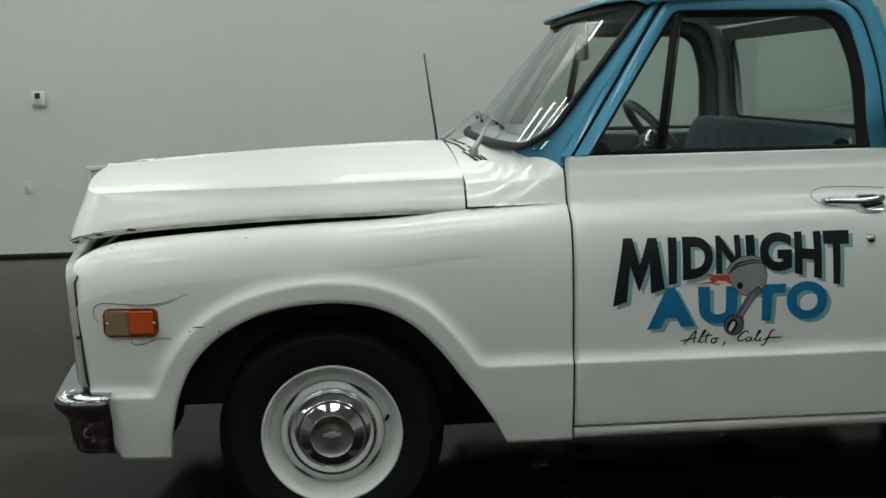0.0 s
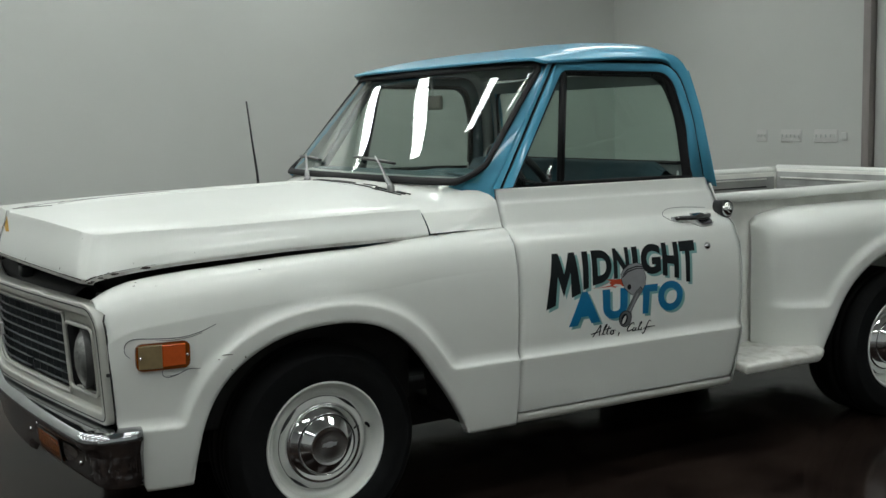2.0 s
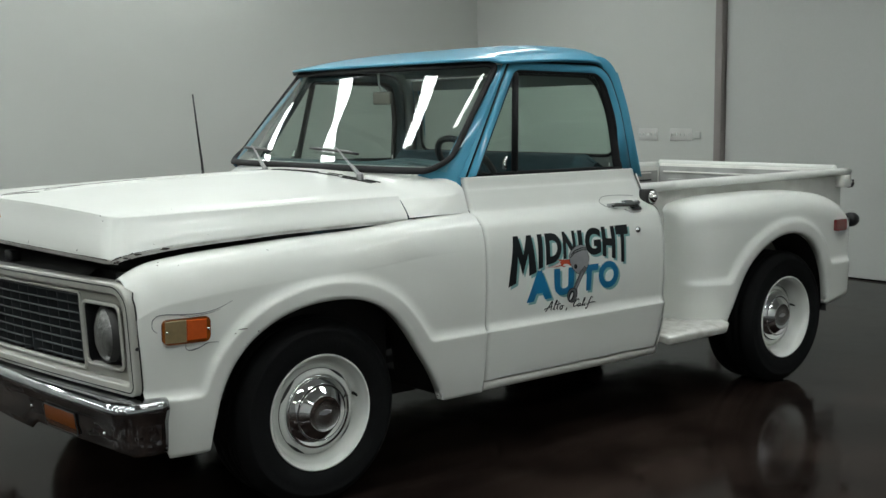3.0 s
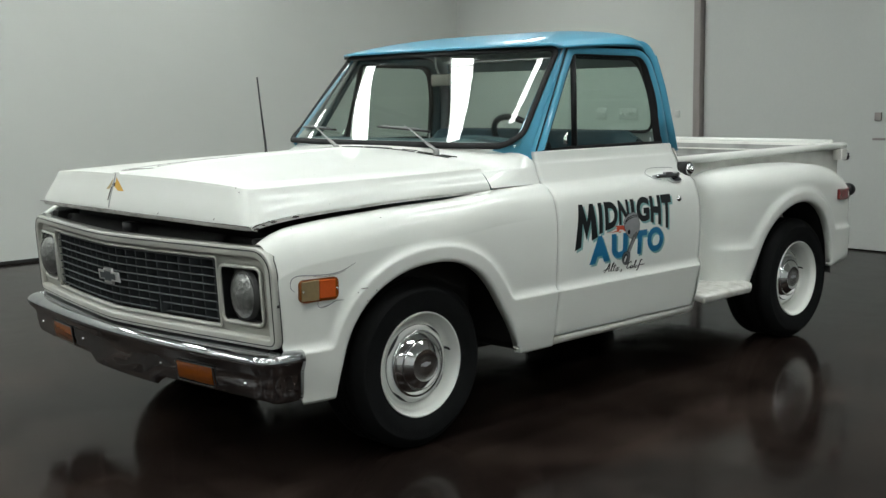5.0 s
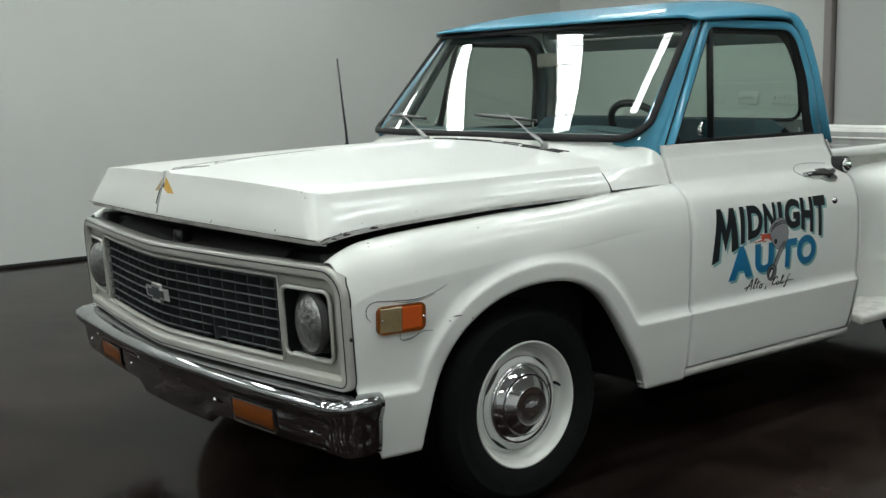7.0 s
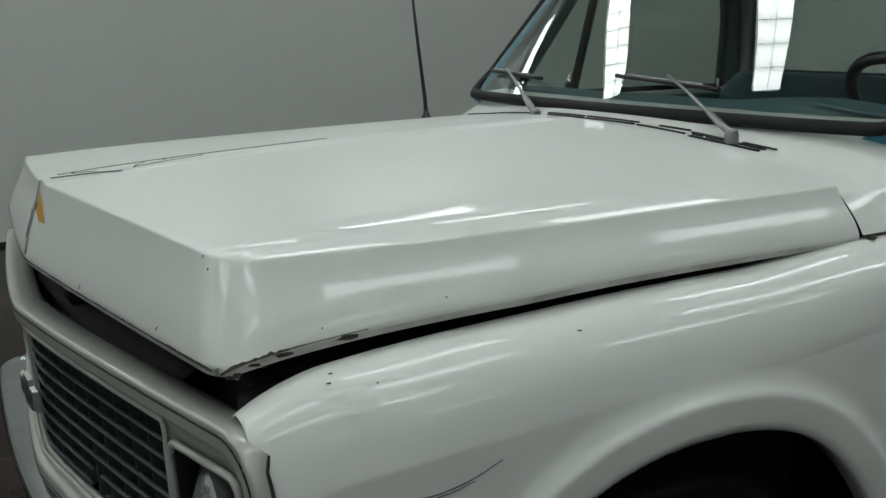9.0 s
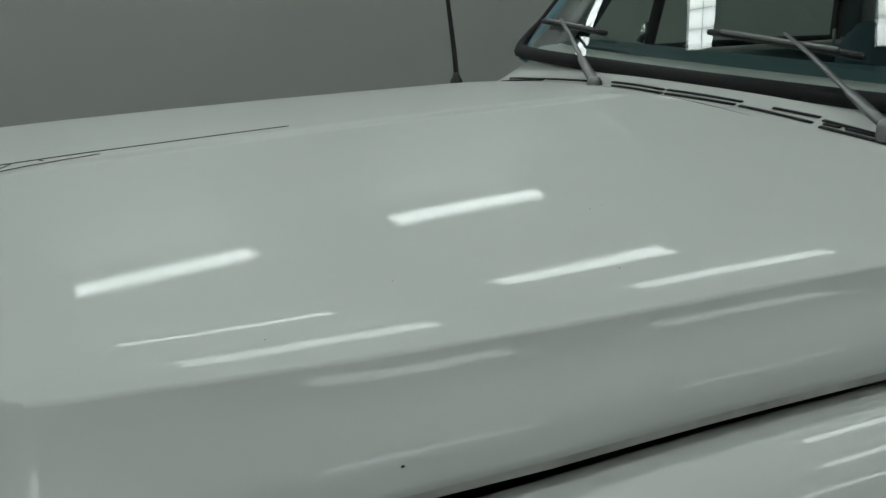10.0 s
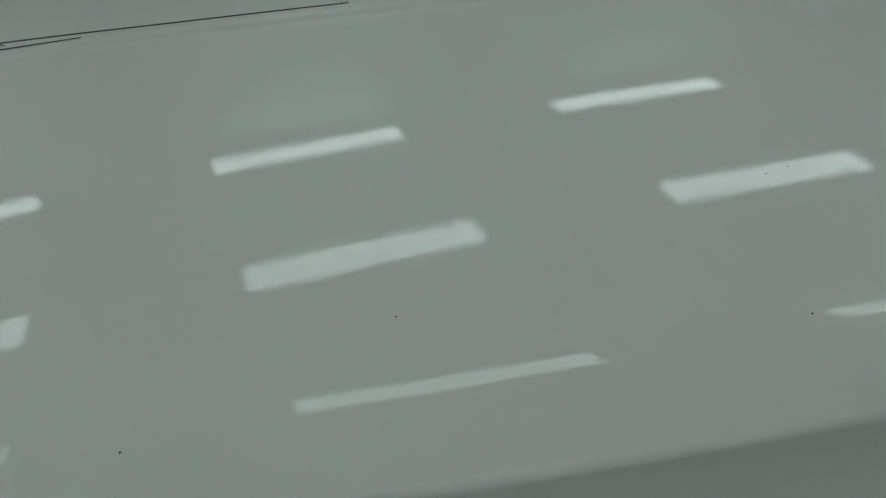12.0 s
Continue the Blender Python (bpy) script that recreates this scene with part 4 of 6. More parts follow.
def bowtie(cx, cy, cz, w, h, d, axis, mat, parent, label, t=0.008):
    """A plain bow-tie shaped emblem in the plane across an axis."""
    o = [(-1, -0.6), (-0.46, -0.6), (-0.42, -1), (0.34, -1), (0.38, -0.6), (0.88, -0.6), (1, 0.6), (0.46, 0.6), (0.42, 1), (-0.34, 1), (-0.38, 0.6), (-0.88, 0.6)]
    o = [(a * w / 2, b * h / 2) for a, b in o]
    n = len(o)
    vs = []
    for k, sc in ((0, 1.0), (1, 0.86)):
        for a, b in o:
            if axis == "x":
                vs.append((cx - d * k * t, cy + a * sc, cz + b * sc))
            else:
                vs.append((cx + a * sc, cy + d * k * t, cz + b * sc))
    fs = [tuple(range(n, 2 * n))] + [(i, (i + 1) % n, n + (i + 1) % n, n + i) for i in range(n)]
    return obj("emblem", vs, fs, mat, parent, label, smooth=False)


bowtie(-0.857, 0.0, 0.715, 0.185, 0.066, 1, "x", STEEL, grille, "small chrome bow-tie shaped emblem", 0.009)
bowtie(-0.8655, 0.0, 0.715, 0.142, 0.040, 1, "x", FIN_GREY, grille, "", 0.002)

LAMP_C = (0.792, 0.714)


def lamp_ring(profile, s, seg=40):
    """Revolves (radius, depth) round a headlamp's axis; the lamp leans back along the curve of the surround."""
    y0, z0 = LAMP_C
    x0 = face_x(y0, z0) + 0.012
    vs = []
    for k in range(seg):
        t = 2 * math.pi * k / seg
        for r, h in profile:
            vs.append((x0 + h - 0.09 * r * math.cos(t), s * (y0 + r * math.cos(t)), z0 + r * math.sin(t)))
    return vs, grid_faces(seg, len(profile), s < 0, True, False)


for s in (-1, 1):
    hl = obj("headlamp", *lamp_ring([(0.0, -0.022), (0.03, -0.0205), (0.055, -0.015), (0.074, -0.007), (0.085, 0.002), (0.087, 0.014)], s), LENS, truck, "round sealed-beam headlamp in a black recess")
    obj("ring", *lamp_ring([(0.0855, 0.004), (0.0885, 0.000), (0.092, 0.002), (0.093, 0.025)], s), WORN_GREY, hl, "thin dark retaining ring")
    bk = [(face_x(y, z) + d, s * y, z) for d in (0.010, 0.070) for y, z in rounded_loop(0.686, 0.890, 0.612, 0.816, 0.024, 6)]
    n = len(bk) // 2
    obj("bucket", bk, [tuple(range(n, 2 * n))] + [(i, (i + 1) % n, n + (i + 1) % n, n + i) for i in range(n)], BLACK, hl, "black lamp recess", smooth=False)

# radiator support, and near-black boxes that stand for the engine bay's shade under the raised hood
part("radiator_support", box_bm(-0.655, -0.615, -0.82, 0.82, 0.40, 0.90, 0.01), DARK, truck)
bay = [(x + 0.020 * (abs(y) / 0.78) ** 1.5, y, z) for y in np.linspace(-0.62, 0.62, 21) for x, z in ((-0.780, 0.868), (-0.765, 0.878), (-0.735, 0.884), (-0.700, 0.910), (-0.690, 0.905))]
# The grey panel is coloured near-black to give the shade under the hood.
sup = solid(obj("latch_panel", bay, grid_faces(21, 5), DARK, truck, "latch panel under the hood, blackened for the shade there"), 0.004, -1)
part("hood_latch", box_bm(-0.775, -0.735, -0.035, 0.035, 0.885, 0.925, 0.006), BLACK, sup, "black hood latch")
part("bay_shade_box", box_bm(-0.60, 0.40, -0.80, 0.80, 0.42, 0.93, 0.02), DARK, truck)
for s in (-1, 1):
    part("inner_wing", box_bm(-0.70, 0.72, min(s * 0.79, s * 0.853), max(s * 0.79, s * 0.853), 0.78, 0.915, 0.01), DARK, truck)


# ---- front bumper
def bump_x(y):
    a = abs(y)
    return -0.880 + 0.078 * (a / 0.95) ** 1.7


def bumper():
    pts = []
    for y in np.linspace(-0.93, 0.93, 61):
        pts.append((bump_x(y), y, 0.0))
    end = []
    for t in np.linspace(0.25, 1, 6):
        a = t * math.pi / 2
        end.append((bump_x(0.93) + 0.075 * (1 - math.cos(a)) + 0.01 * t, 0.93 + 0.072 * math.sin(a)))
    end += [(-0.685, 1.006), (-0.655, 1.006), (-0.628, 1.004)]
    pts = [(x, -y, 0) for x, y in reversed(end)] + pts + [(x, y, 0) for x, y in end]
    sec = [(0.125, 0.522), (0.085, 0.520), (0.05, 0.519), (0.022, 0.515), (0.008, 0.508), (0.001, 0.498), (0.0, 0.486), (0.008, 0.472), (0.030, 0.448), (0.036, 0.436), (0.040, 0.40), (0.048, 0.36), (0.058, 0.345), (0.075, 0.338)]
    verts = []
    for i, (x, y, _) in enumerate(pts):
        a, b = pts[max(0, i - 1)], pts[min(len(pts) - 1, i + 1)]
        d = Vector((b[0] - a[0], b[1] - a[1])).normalized()
        nx, ny = d.y, -d.x
        if nx < 0:
            nx, ny = -nx, -ny
        if abs(y) > 0.95:
            ny = -math.copysign(abs(ny), y)
            nx = abs(nx)
        endk = sstep((x + 0.80) / 0.10) if abs(y) > 0.95 else 0
        for off, z in sec:
            o = off * (1 - 0.55 * endk)
            zz = z
            if z < 0.40:
                zz -= 0.038 * (1 - sstep((abs(y) - 0.24) / 0.07)) * (0.40 - z) / 0.062
            verts.append((x + nx * o, y + ny * o, zz))
    ob = obj("front_bumper", verts, grid_faces(len(pts), len(sec)), CHROME_OLD, truck, "weathered chrome front bumper with inset amber lamps")
    solid(ob, 0.004, 0)
    return ob


bump = bumper()
for s in (-1, 1):
    v = []
    for y in np.linspace(0.448, 0.662, 6):
        for dx, z in ((0.030, 0.432), (0.028, 0.428), (0.030, 0.395), (0.036, 0.366), (0.044, 0.362)):
            v.append((bump_x(y) + dx + 0.003, s * y, z))
    sg = obj("turn_signal", v, grid_faces(6, 5, s > 0), AMBER_RIM, bump, "amber turn-signal lens")
    lp = [(bump_x(y) + interp(z, [0.36, 0.432], [0.040, 0.029]), s * y, z) for y, z in rounded_loop(0.442, 0.668, 0.358, 0.436, 0.008, 2)]
    tube_obj("frame", lp, 0.0022, WORN_GREY, sg, closed=True, sides=6)
for y in (-0.84, -0.33, 0.33, 0.84):
    obj("bolt", *lathe([(0, -0.008), (0.007, -0.006), (0.009, 0)], (bump_x(y) + 0.041, y, 0.40), 12, "x"), CHROME, bump)

# ---- hood residue of a lost emblem, chips and cracks
def hood_side_pt(x, k):
    """A point on the hood's left side face, k from the crease down to the lip."""
    t = (x + 0.747) / (HOOD_REAR_X + 0.747)
    xt = -0.70 + t * (HOOD_REAR_X + 0.70)
    a = np.array((xt, -hood_ye(max(xt, -0.7)), hood_ze(xt)))
    zl = smooth_interp(x, HX, GAP_Z) + 0.016 * (1 - t) + 0.006
    b = np.array((x, -(0.862 + 0.030 * min(1, t * 2.5)), zl))
    p = a + k * (b - a)
    return (p[0], p[1] - wave(min(1, max(0, k))) - 0.001, p[2])


def nose_pt(y, k):
    xt, zt = hood_xf(y), hood_z(hood_xf(y), y)
    q = abs(y) / 0.77
    return (xt + k * (-0.845 + 0.098 * q**1.15 - xt) - 0.5 * wave(min(1, max(0, k))) - 0.0015, y * (1 + k * (0.862 / 0.77 - 1)), zt + k * (0.982 - 0.018 * q - zt))


for tri, m in (([(-0.010, 0.14), (-0.035, 0.24), (-0.078, 0.46), (-0.040, 0.47), (-0.012, 0.40)], YELLOW), ([(0.012, 0.16), (0.036, 0.28), (0.060, 0.45), (0.030, 0.44), (0.014, 0.36)], TAN), ([(0.010, 0.30), (-0.010, 0.28), (-0.012, 0.38), (0.009, 0.40)], CHIP)):
    vs = [nose_pt(y, k) for y, k in tri]
    obj("emblem_residue", vs, [tuple(range(len(vs)))], m, bonnet, "yellowed glue left by a lost emblem", smooth=False)
for y0, k0, y1, k1 in ((0.0, 0.02, 0.002, 0.95), (0.012, 0.40, 0.018, 0.75)):
    tube_obj("crack", [nose_pt(y0 + (y1 - y0) * t, k0 + (k1 - k0) * t) for t in np.linspace(0, 1, 8)], 0.0022, CHIP if k0 > 0.3 else PLASTIC_G, bonnet, sides=5)


def hood_line(pts, r, mat=CHIP, name="crack"):
    c = curve_points(pts, 16)
    tube_obj(name, [(p[0], p[1], hood_z(p[0], p[1]) + 0.0006) for p in c], r, mat, bonnet, sides=5, squash=0.5)


hood_line([(-0.77, 0.015), (-0.62, 0.013), (-0.50, 0.015), (-0.38, 0.013), (-0.20, 0.015)], 0.0013, DARK)
hood_line([(-0.79, -0.016), (-0.74, -0.021), (-0.70, -0.024), (-0.655, -0.029)], 0.0022)
hood_line([(-0.735, 0.012), (-0.745, 0.000), (-0.725, -0.010), (-0.700, -0.020)], 0.0011)
hood_line([(-0.600, 0.012), (-0.605, 0.000), (-0.615, -0.012), (-0.632, -0.024)], 0.0012)
hood_line([(-0.565, 0.012), (-0.563, 0.004), (-0.560, -0.003)], 0.0011, DARK)
hood_line([(-0.630, -0.024), (-0.58, -0.020), (-0.53, -0.017), (-0.485, -0.010)], 0.0010, DARK)
for x, y, r in ((-0.119, -0.755, 0.0010), (-0.045, -0.586, 0.0009), (-0.025, -0.580, 0.0007), (-0.476, -0.762, 0.0009), (-0.33, -0.69, 0.0007)):
    obj("speck", *lathe([(0.0, 0.0008), (r * 0.6, 0.0005), (r * 0.7, -0.001)], (x, y, hood_z(x, y)), 6, "z"), CHIP, bonnet)


def chip(at, size, nrm, seed):
    """A flat irregular paint chip lying on a surface."""
    rnd = random.Random(seed)
    n = Vector(nrm).normalized()
    a = Vector((1, 0, 0)) - n * n.x
    a.normalize()
    b = n.cross(a)
    vs = [Vector(at) + n * 0.0012]
    k = 9
    for i in range(k):
        t = 2 * math.pi * i / k
        r = rnd.uniform(0.55, 1.2)
        vs.append(Vector(at) + n * 0.0010 + a * (size[0] * r * math.cos(t)) + b * (size[1] * r * math.sin(t)))
    return vs, [(0, 1 + i, 1 + (i + 1) % k) for i in range(k)]


def worn_edge(name, fn, ts, width, seed, parent):
    """A ragged band of bare metal along an edge; fn(t, k) gives the surface, k = 1 at the edge."""
    vs = []
    for t in ts:
        q = 0.5 + 0.5 * noise.noise(Vector((t * 38, seed, 0))) + 0.35 * noise.noise(Vector((t * 130, seed, 5)))
        w = width(t) * max(0.06, min(1.0, q * q * 1.5))
        vs += [fn(t, 1.0 - w), fn(t, 1.0 - 0.5 * w), fn(t, 1.01)]
    obj(name, vs, grid_faces(len(ts), 3), CHIP, parent, "bare metal along a chipped edge")


def lip_side(x, k):
    p = hood_side_pt(x, k)
    return (p[0], p[1] - 0.0015, p[2] + 0.0008)


def lip_nose(y, k):
    p = nose_pt(y, k)
    return (p[0] - 0.0012, p[1], p[2])


worn_edge("worn_edge", lip_side, np.linspace(-0.742, -0.53, 80), lambda x: 0.050 * sstep((-0.60 - x) / 0.08) + 0.002, 1, bonnet)
worn_edge("worn_edge", lip_nose, np.linspace(-0.765, 0.765, 260), lambda y: 0.015 + 0.03 * sstep((-0.55 - y) / 0.2), 2, bonnet)
for i, (x, k, a, b) in enumerate([(-0.41, 0.80, 0.002, 0.0014), (-0.60, 0.86, 0.002, 0.0014)]):
    v, f = chip(hood_side_pt(x, k), (a, b), (0, -0.8, 0.45), i)
    obj("paint_chip", v, f, CHIP, bonnet, smooth=False)


for i, (y, k, a, b) in enumerate([(-0.728, 0.03, 0.003, 0.0025), (-0.738, 0.13, 0.002, 0.0035), (-0.60, 0.90, 0.004, 0.003), (-0.30, 0.93, 0.006, 0.002)]):
    v, f = chip(nose_pt(y, k), (a, b), (-0.95, -0.1, 0.3), 50 + i)
    obj("paint_chip", v, f, CHIP, bonnet, smooth=False)
chips = random.Random(11)
for i, x in enumerate((-0.728, -0.719, -0.694, -0.681, -0.652, -0.560)):
    p = lip_side(x, 1.0)
    v, f = chip((p[0], p[1] + 0.001, p[2] - chips.uniform(0.005, 0.016)), (chips.uniform(0.004, 0.018), chips.uniform(0.0012, 0.0045)), (0, -0.95, -0.25), 30 + i)
    obj("paint_chip", v, f, CHIP, bonnet, smooth=False)


def fender_pt(x, z, lift=0.002):
    return (x, -(fender_w(x, z) + lift), z)


for i, (x, z, a, b) in enumerate([(-0.36, 0.715, 0.022, 0.002), (-0.385, 0.702, 0.004, 0.002), (-0.300, 0.70, 0.003, 0.003), (-0.345, 0.665, 0.003, 0.002)]):
    v, f = chip(fender_pt(x, z), (a, b), (0, -1, 0), 80 + i)
    obj("paint_chip", v, f, CHIP, fender_l, smooth=False)
for i, (x, k, w) in enumerate([(-0.217, 6, 0.006), (-0.60, 4, 0.004), (-0.61, 5, 0.004), (-0.55, 6, 0.0025)]):
    w0, z0 = fender_profile(x)[k]
    w0 -= 0.034 * sstep((-0.50 - x) / 0.26) * sstep((w0 - 0.85) / 0.14)
    v, f = chip((x, -w0 - 0.001, z0 + 0.001), (w, 0.0018), (0, -0.55, 0.83), 90 + i)
    obj("paint_chip", v, f, CHIP, fender_l, smooth=False)

# ---- side marker lamps
for s in (-1, 1):
    pl = [(x, s * (fender_w(x, z) + d), z) for d in (0.0, 0.012) for x, z in rounded_loop(-0.634, -0.474, 0.690, 0.774, 0.020, 4)]
    n = len(pl) // 2
    mk = obj("side_marker", pl, [tuple(range(n, 2 * n))] + [(i, (i + 1) % n, n + (i + 1) % n, n + i) for i in range(n)], AMBER_RIM, fender_l if s < 0 else fender_r, "amber side marker lamp with a clouded front half", smooth=False)
    for nm, x0, x1, z0, z1, m, d in (("clouded_lens", -0.626, -0.560, 0.698, 0.766, AMBER_DULL, 0.0135), ("reflector", -0.556, -0.490, 0.702, 0.764, AMBER, 0.0145)):
        vs = [(x, s * (fender_w(x, z) + d), z) for x, z in ((x0, z0), (x1, z0), (x1, z1), (x0, z1))] + [(x, s * (fender_w(x, z) + 0.010), z) for x, z in ((x0 - 0.003, z0 - 0.003), (x1 + 0.003, z0 - 0.003), (x1 + 0.003, z1 + 0.003), (x0 - 0.003, z1 + 0.003))]
        obj(nm, vs, [(0, 1, 2, 3), (0, 4, 5, 1), (1, 5, 6, 2), (2, 6, 7, 3), (3, 7, 4, 0)], m, mk, smooth=False)
    for x in (-0.622, -0.484):
        obj("screw", *lathe([(0, s * 0.019), (0.004, s * 0.018), (0.0045, s * 0.012)], (x, s * fender_w(x, 0.732), 0.732), 10), CHROME, mk)
    rear = [(x, s * y, z) for y in (0.955, 0.985) for x, z in rounded_loop(3.270, 3.372, 0.778, 0.840, 0.01, 3)]
    n = len(rear) // 2
    obj("rear_marker", rear, [tuple(range(n, 2 * n))] + [(i, (i + 1) % n, n + (i + 1) % n, n + i) for i in range(n)], RED, truck, "small red rear side marker", smooth=False)


def stripe(ctrl, r, n=28):
    pts = curve_points([(x, z, 0) for x, z in ctrl], n)
    rr = [0.85 * r * (0.35 + 0.65 * math.sin(math.pi * (0.08 + 0.84 * i / (n - 1)))) for i in range(n)]
    tube_obj("pinstripe", [fender_pt(p[0], p[1], 0.0012) for p in pts], rr, STRIPE, fender_l, "hand-painted dark pinstripe scroll", sides=5, squash=1.0)


stripe([(-0.648, 0.732), (-0.662, 0.748), (-0.660, 0.775), (-0.635, 0.789), (-0.575, 0.786), (-0.50, 0.783), (-0.44, 0.792), (-0.385, 0.812)], 0.0020)
stripe([(-0.575, 0.783), (-0.53, 0.777), (-0.47, 0.781), (-0.43, 0.790)], 0.0014)
stripe([(-0.556, 0.688), (-0.556, 0.672), (-0.540, 0.664), (-0.51, 0.670), (-0.48, 0.682), (-0.44, 0.680)], 0.0018)
stripe([(-0.545, 0.668), (-0.52, 0.669), (-0.49, 0.677)], 0.0013)


# ---- door furniture
def door_pt(x, z, lift=0.0):
    return (x, -(flank(z) + lift), z)


hx0, hx1, hz = 1.520, 1.715, 1.012
hpts = curve_points([(hx0, hz + 0.002), (hx0 + 0.02, hz + 0.004), (hx0 + 0.10, hz + 0.001), (hx1 - 0.05, hz + 0.002), (hx1, hz + 0.006)], 18)
for d, s in ((door_l, -1), (door_r, 1)):
    hpt = [(p[0], s * (flank(p[1]) + [0.004, 0.034][0 < i < 17] - (0.012 if i == 16 else 0)), p[1]) for i, p in enumerate([(q[0], q[1]) for q in hpts])]
    h_ob = tube_obj("door_handle", hpt, [0.006] + [0.0085] * 10 + [0.010] * 6 + [0.008], CHROME_OLD, d, "worn chrome pull handle", sides=10, squash=1.2)
    bs = [(x, s * (flank(z) + dd), z) for dd in (0.0, 0.016) for x, z in rounded_loop(1.630, 1.700, 0.988, 1.028, 0.014, 3)]
    n = len(bs) // 2
    obj("base_plate", bs, [tuple(range(n, 2 * n))] + [(i, (i + 1) % n, n + (i + 1) % n, n + i) for i in range(n)], CHROME_OLD, h_ob, smooth=False)
    lk = obj("door_lock", *lathe([(0, s * 0.010), (0.009, s * 0.010), (0.013, s * 0.007), (0.015, 0)], (1.648, s * flank(0.902), 0.902), 20), CHROME, d, "round chrome door lock")
    obj("keyhole", *lathe([(0, s * 0.0115), (0.004, s * 0.0112), (0.0045, s * 0.009)], (1.648, s * flank(0.902), 0.902), 10), BLACK, lk)
# wire-thin scratch ring painted round the handle
tube_obj("pinstripe", [door_pt(p[0], p[1], 0.001) for p in curve_points([(1.73, 1.045), (1.62, 1.052), (1.53, 1.050), (1.497, 1.030), (1.510, 1.008), (1.56, 0.998)], 24)], 0.0010, STRIPE, door_l, sides=5)
tube_obj("pinstripe", [door_pt(p[0], p[1], 0.001) for p in curve_points([(1.60, 0.994), (1.64, 0.978), (1.69, 0.980), (1.715, 0.992)], 16)], 0.0010, STRIPE, door_l, sides=5)
# fuel filler on the left cab corner
cap_c = (1.806, -0.908, 1.036)
cp = obj("fuel_cap", *lathe([(0, -0.048), (0.015, -0.0475), (0.024, -0.044), (0.0285, -0.039), (0.0295, -0.034), (0.0285, -0.02)], cap_c, 28), CHROME, truck, "chrome fuel filler cap with a black collar")
obj("collar", *lathe([(0.028, -0.033), (0.0345, -0.033), (0.037, -0.026), (0.0355, -0.008), (0.033, 0.05)], cap_c, 28), BLACK, cp, "black rubber collar")
obj("grip", *lathe([(0.0, -0.058), (0.011, -0.057), (0.014, -0.048)], cap_c, 16), CHROME, cp)

# ---- lettering painted on the left door
def logo_xz(X, Y):
    return 0.81508 + 7.22599e-4 * X + 9.88e-6 * Y, 1.004932 - 2.7011e-5 * X - 7.20380e-4 * Y


def glyph(ch, offset=0.0, shear=0.0):
    cu = bpy.data.curves.new("glyph", "FONT")
    cu.body, cu.offset, cu.shear, cu.resolution_u = ch, offset, shear, 6
    ob = bpy.data.objects.new("glyph", cu)
    scene.collection.objects.link(ob)
    me = bpy.data.meshes.new_from_object(ob.evaluated_get(bpy.context.evaluated_depsgraph_get()))
    bpy.data.objects.remove(ob)
    v = np.array([tuple(p.co) for p in me.vertices])
    f = [tuple(p.vertices) for p in me.polygons]
    bpy.data.meshes.remove(me)
    lo, hi = v.min(0), v.max(0)
    v = (v[:, :2] - lo[:2]) / (hi - lo)[:2]
    return v, f


def painted(name, uv, faces, quad, mat, lift, parent, label="", dx=0.0, dz=0.0):
    """Lays a flat shape, given in the unit square, into a quadrilateral of the sign and onto the door."""
    (tlx, tly), (trx, try_), (brx, bry), (blx, bly) = quad
    bm = bmesh.new()
    vs = []
    for u, w in uv:
        X = (1 - w) * ((1 - u) * blx + u * brx) + w * ((1 - u) * tlx + u * trx)
        Y = (1 - w) * ((1 - u) * bly + u * bry) + w * ((1 - u) * tly + u * try_)
        x, z = logo_xz(X, Y)
        vs.append(bm.verts.new((x + dx, 0, z + dz)))
    for f in faces:
        try:
            bm.faces.new([vs[i] for i in f])
        except ValueError:
            pass
    for z in np.arange(0.56, 1.0, 0.02):
        bmesh.ops.bisect_plane(bm, geom=bm.verts[:] + bm.edges[:] + bm.faces[:], plane_co=(0, 0, z), plane_no=(0, 0, 1))
    for v in bm.verts:
        v.co.y = -(flank(v.co.z) + lift)
    return part(name, bm, mat, parent, label, smooth=False)


SIGN = [("M", (105, 103), (245, 100), (275, 312), (55, 388)), ("I", (290, 98), (328, 98), (325, 287), (290, 297)), ("D", (350, 95), (476, 95), (480, 253), (350, 277)), ("N", (490, 90), (594, 86), (598, 236), (490, 250)),
        ("I", (617, 87), (655, 85), (655, 205), (617, 205)), ("G", (673, 76), (812, 74), (812, 234), (676, 238)), ("H", (823, 72), (937, 69), (939, 268), (823, 245)), ("T", (945, 68), (1057, 64), (1052, 294), (955, 287)),
        ("A", (205, 307), (395, 304), (402, 470), (198, 486)), ("U", (413, 303), (582, 299), (578, 456), (420, 463)), ("T", (630, 294), (788, 289), (768, 446), (640, 448)), ("O", (788, 279), (966, 277), (964, 441), (790, 443))]
LETTER_M = ([(0, 0), (0.27, 0), (0.27, 0.56), (0.27, 1), (0, 1), (0.5, 0.10), (0.5, 0.56), (1, 0), (1, 1), (0.73, 1), (0.73, 0.56), (0.73, 0)],
            [(0, 1, 2, 3, 4), (2, 5, 6, 3), (7, 8, 9, 10, 11), (10, 9, 6, 5)])
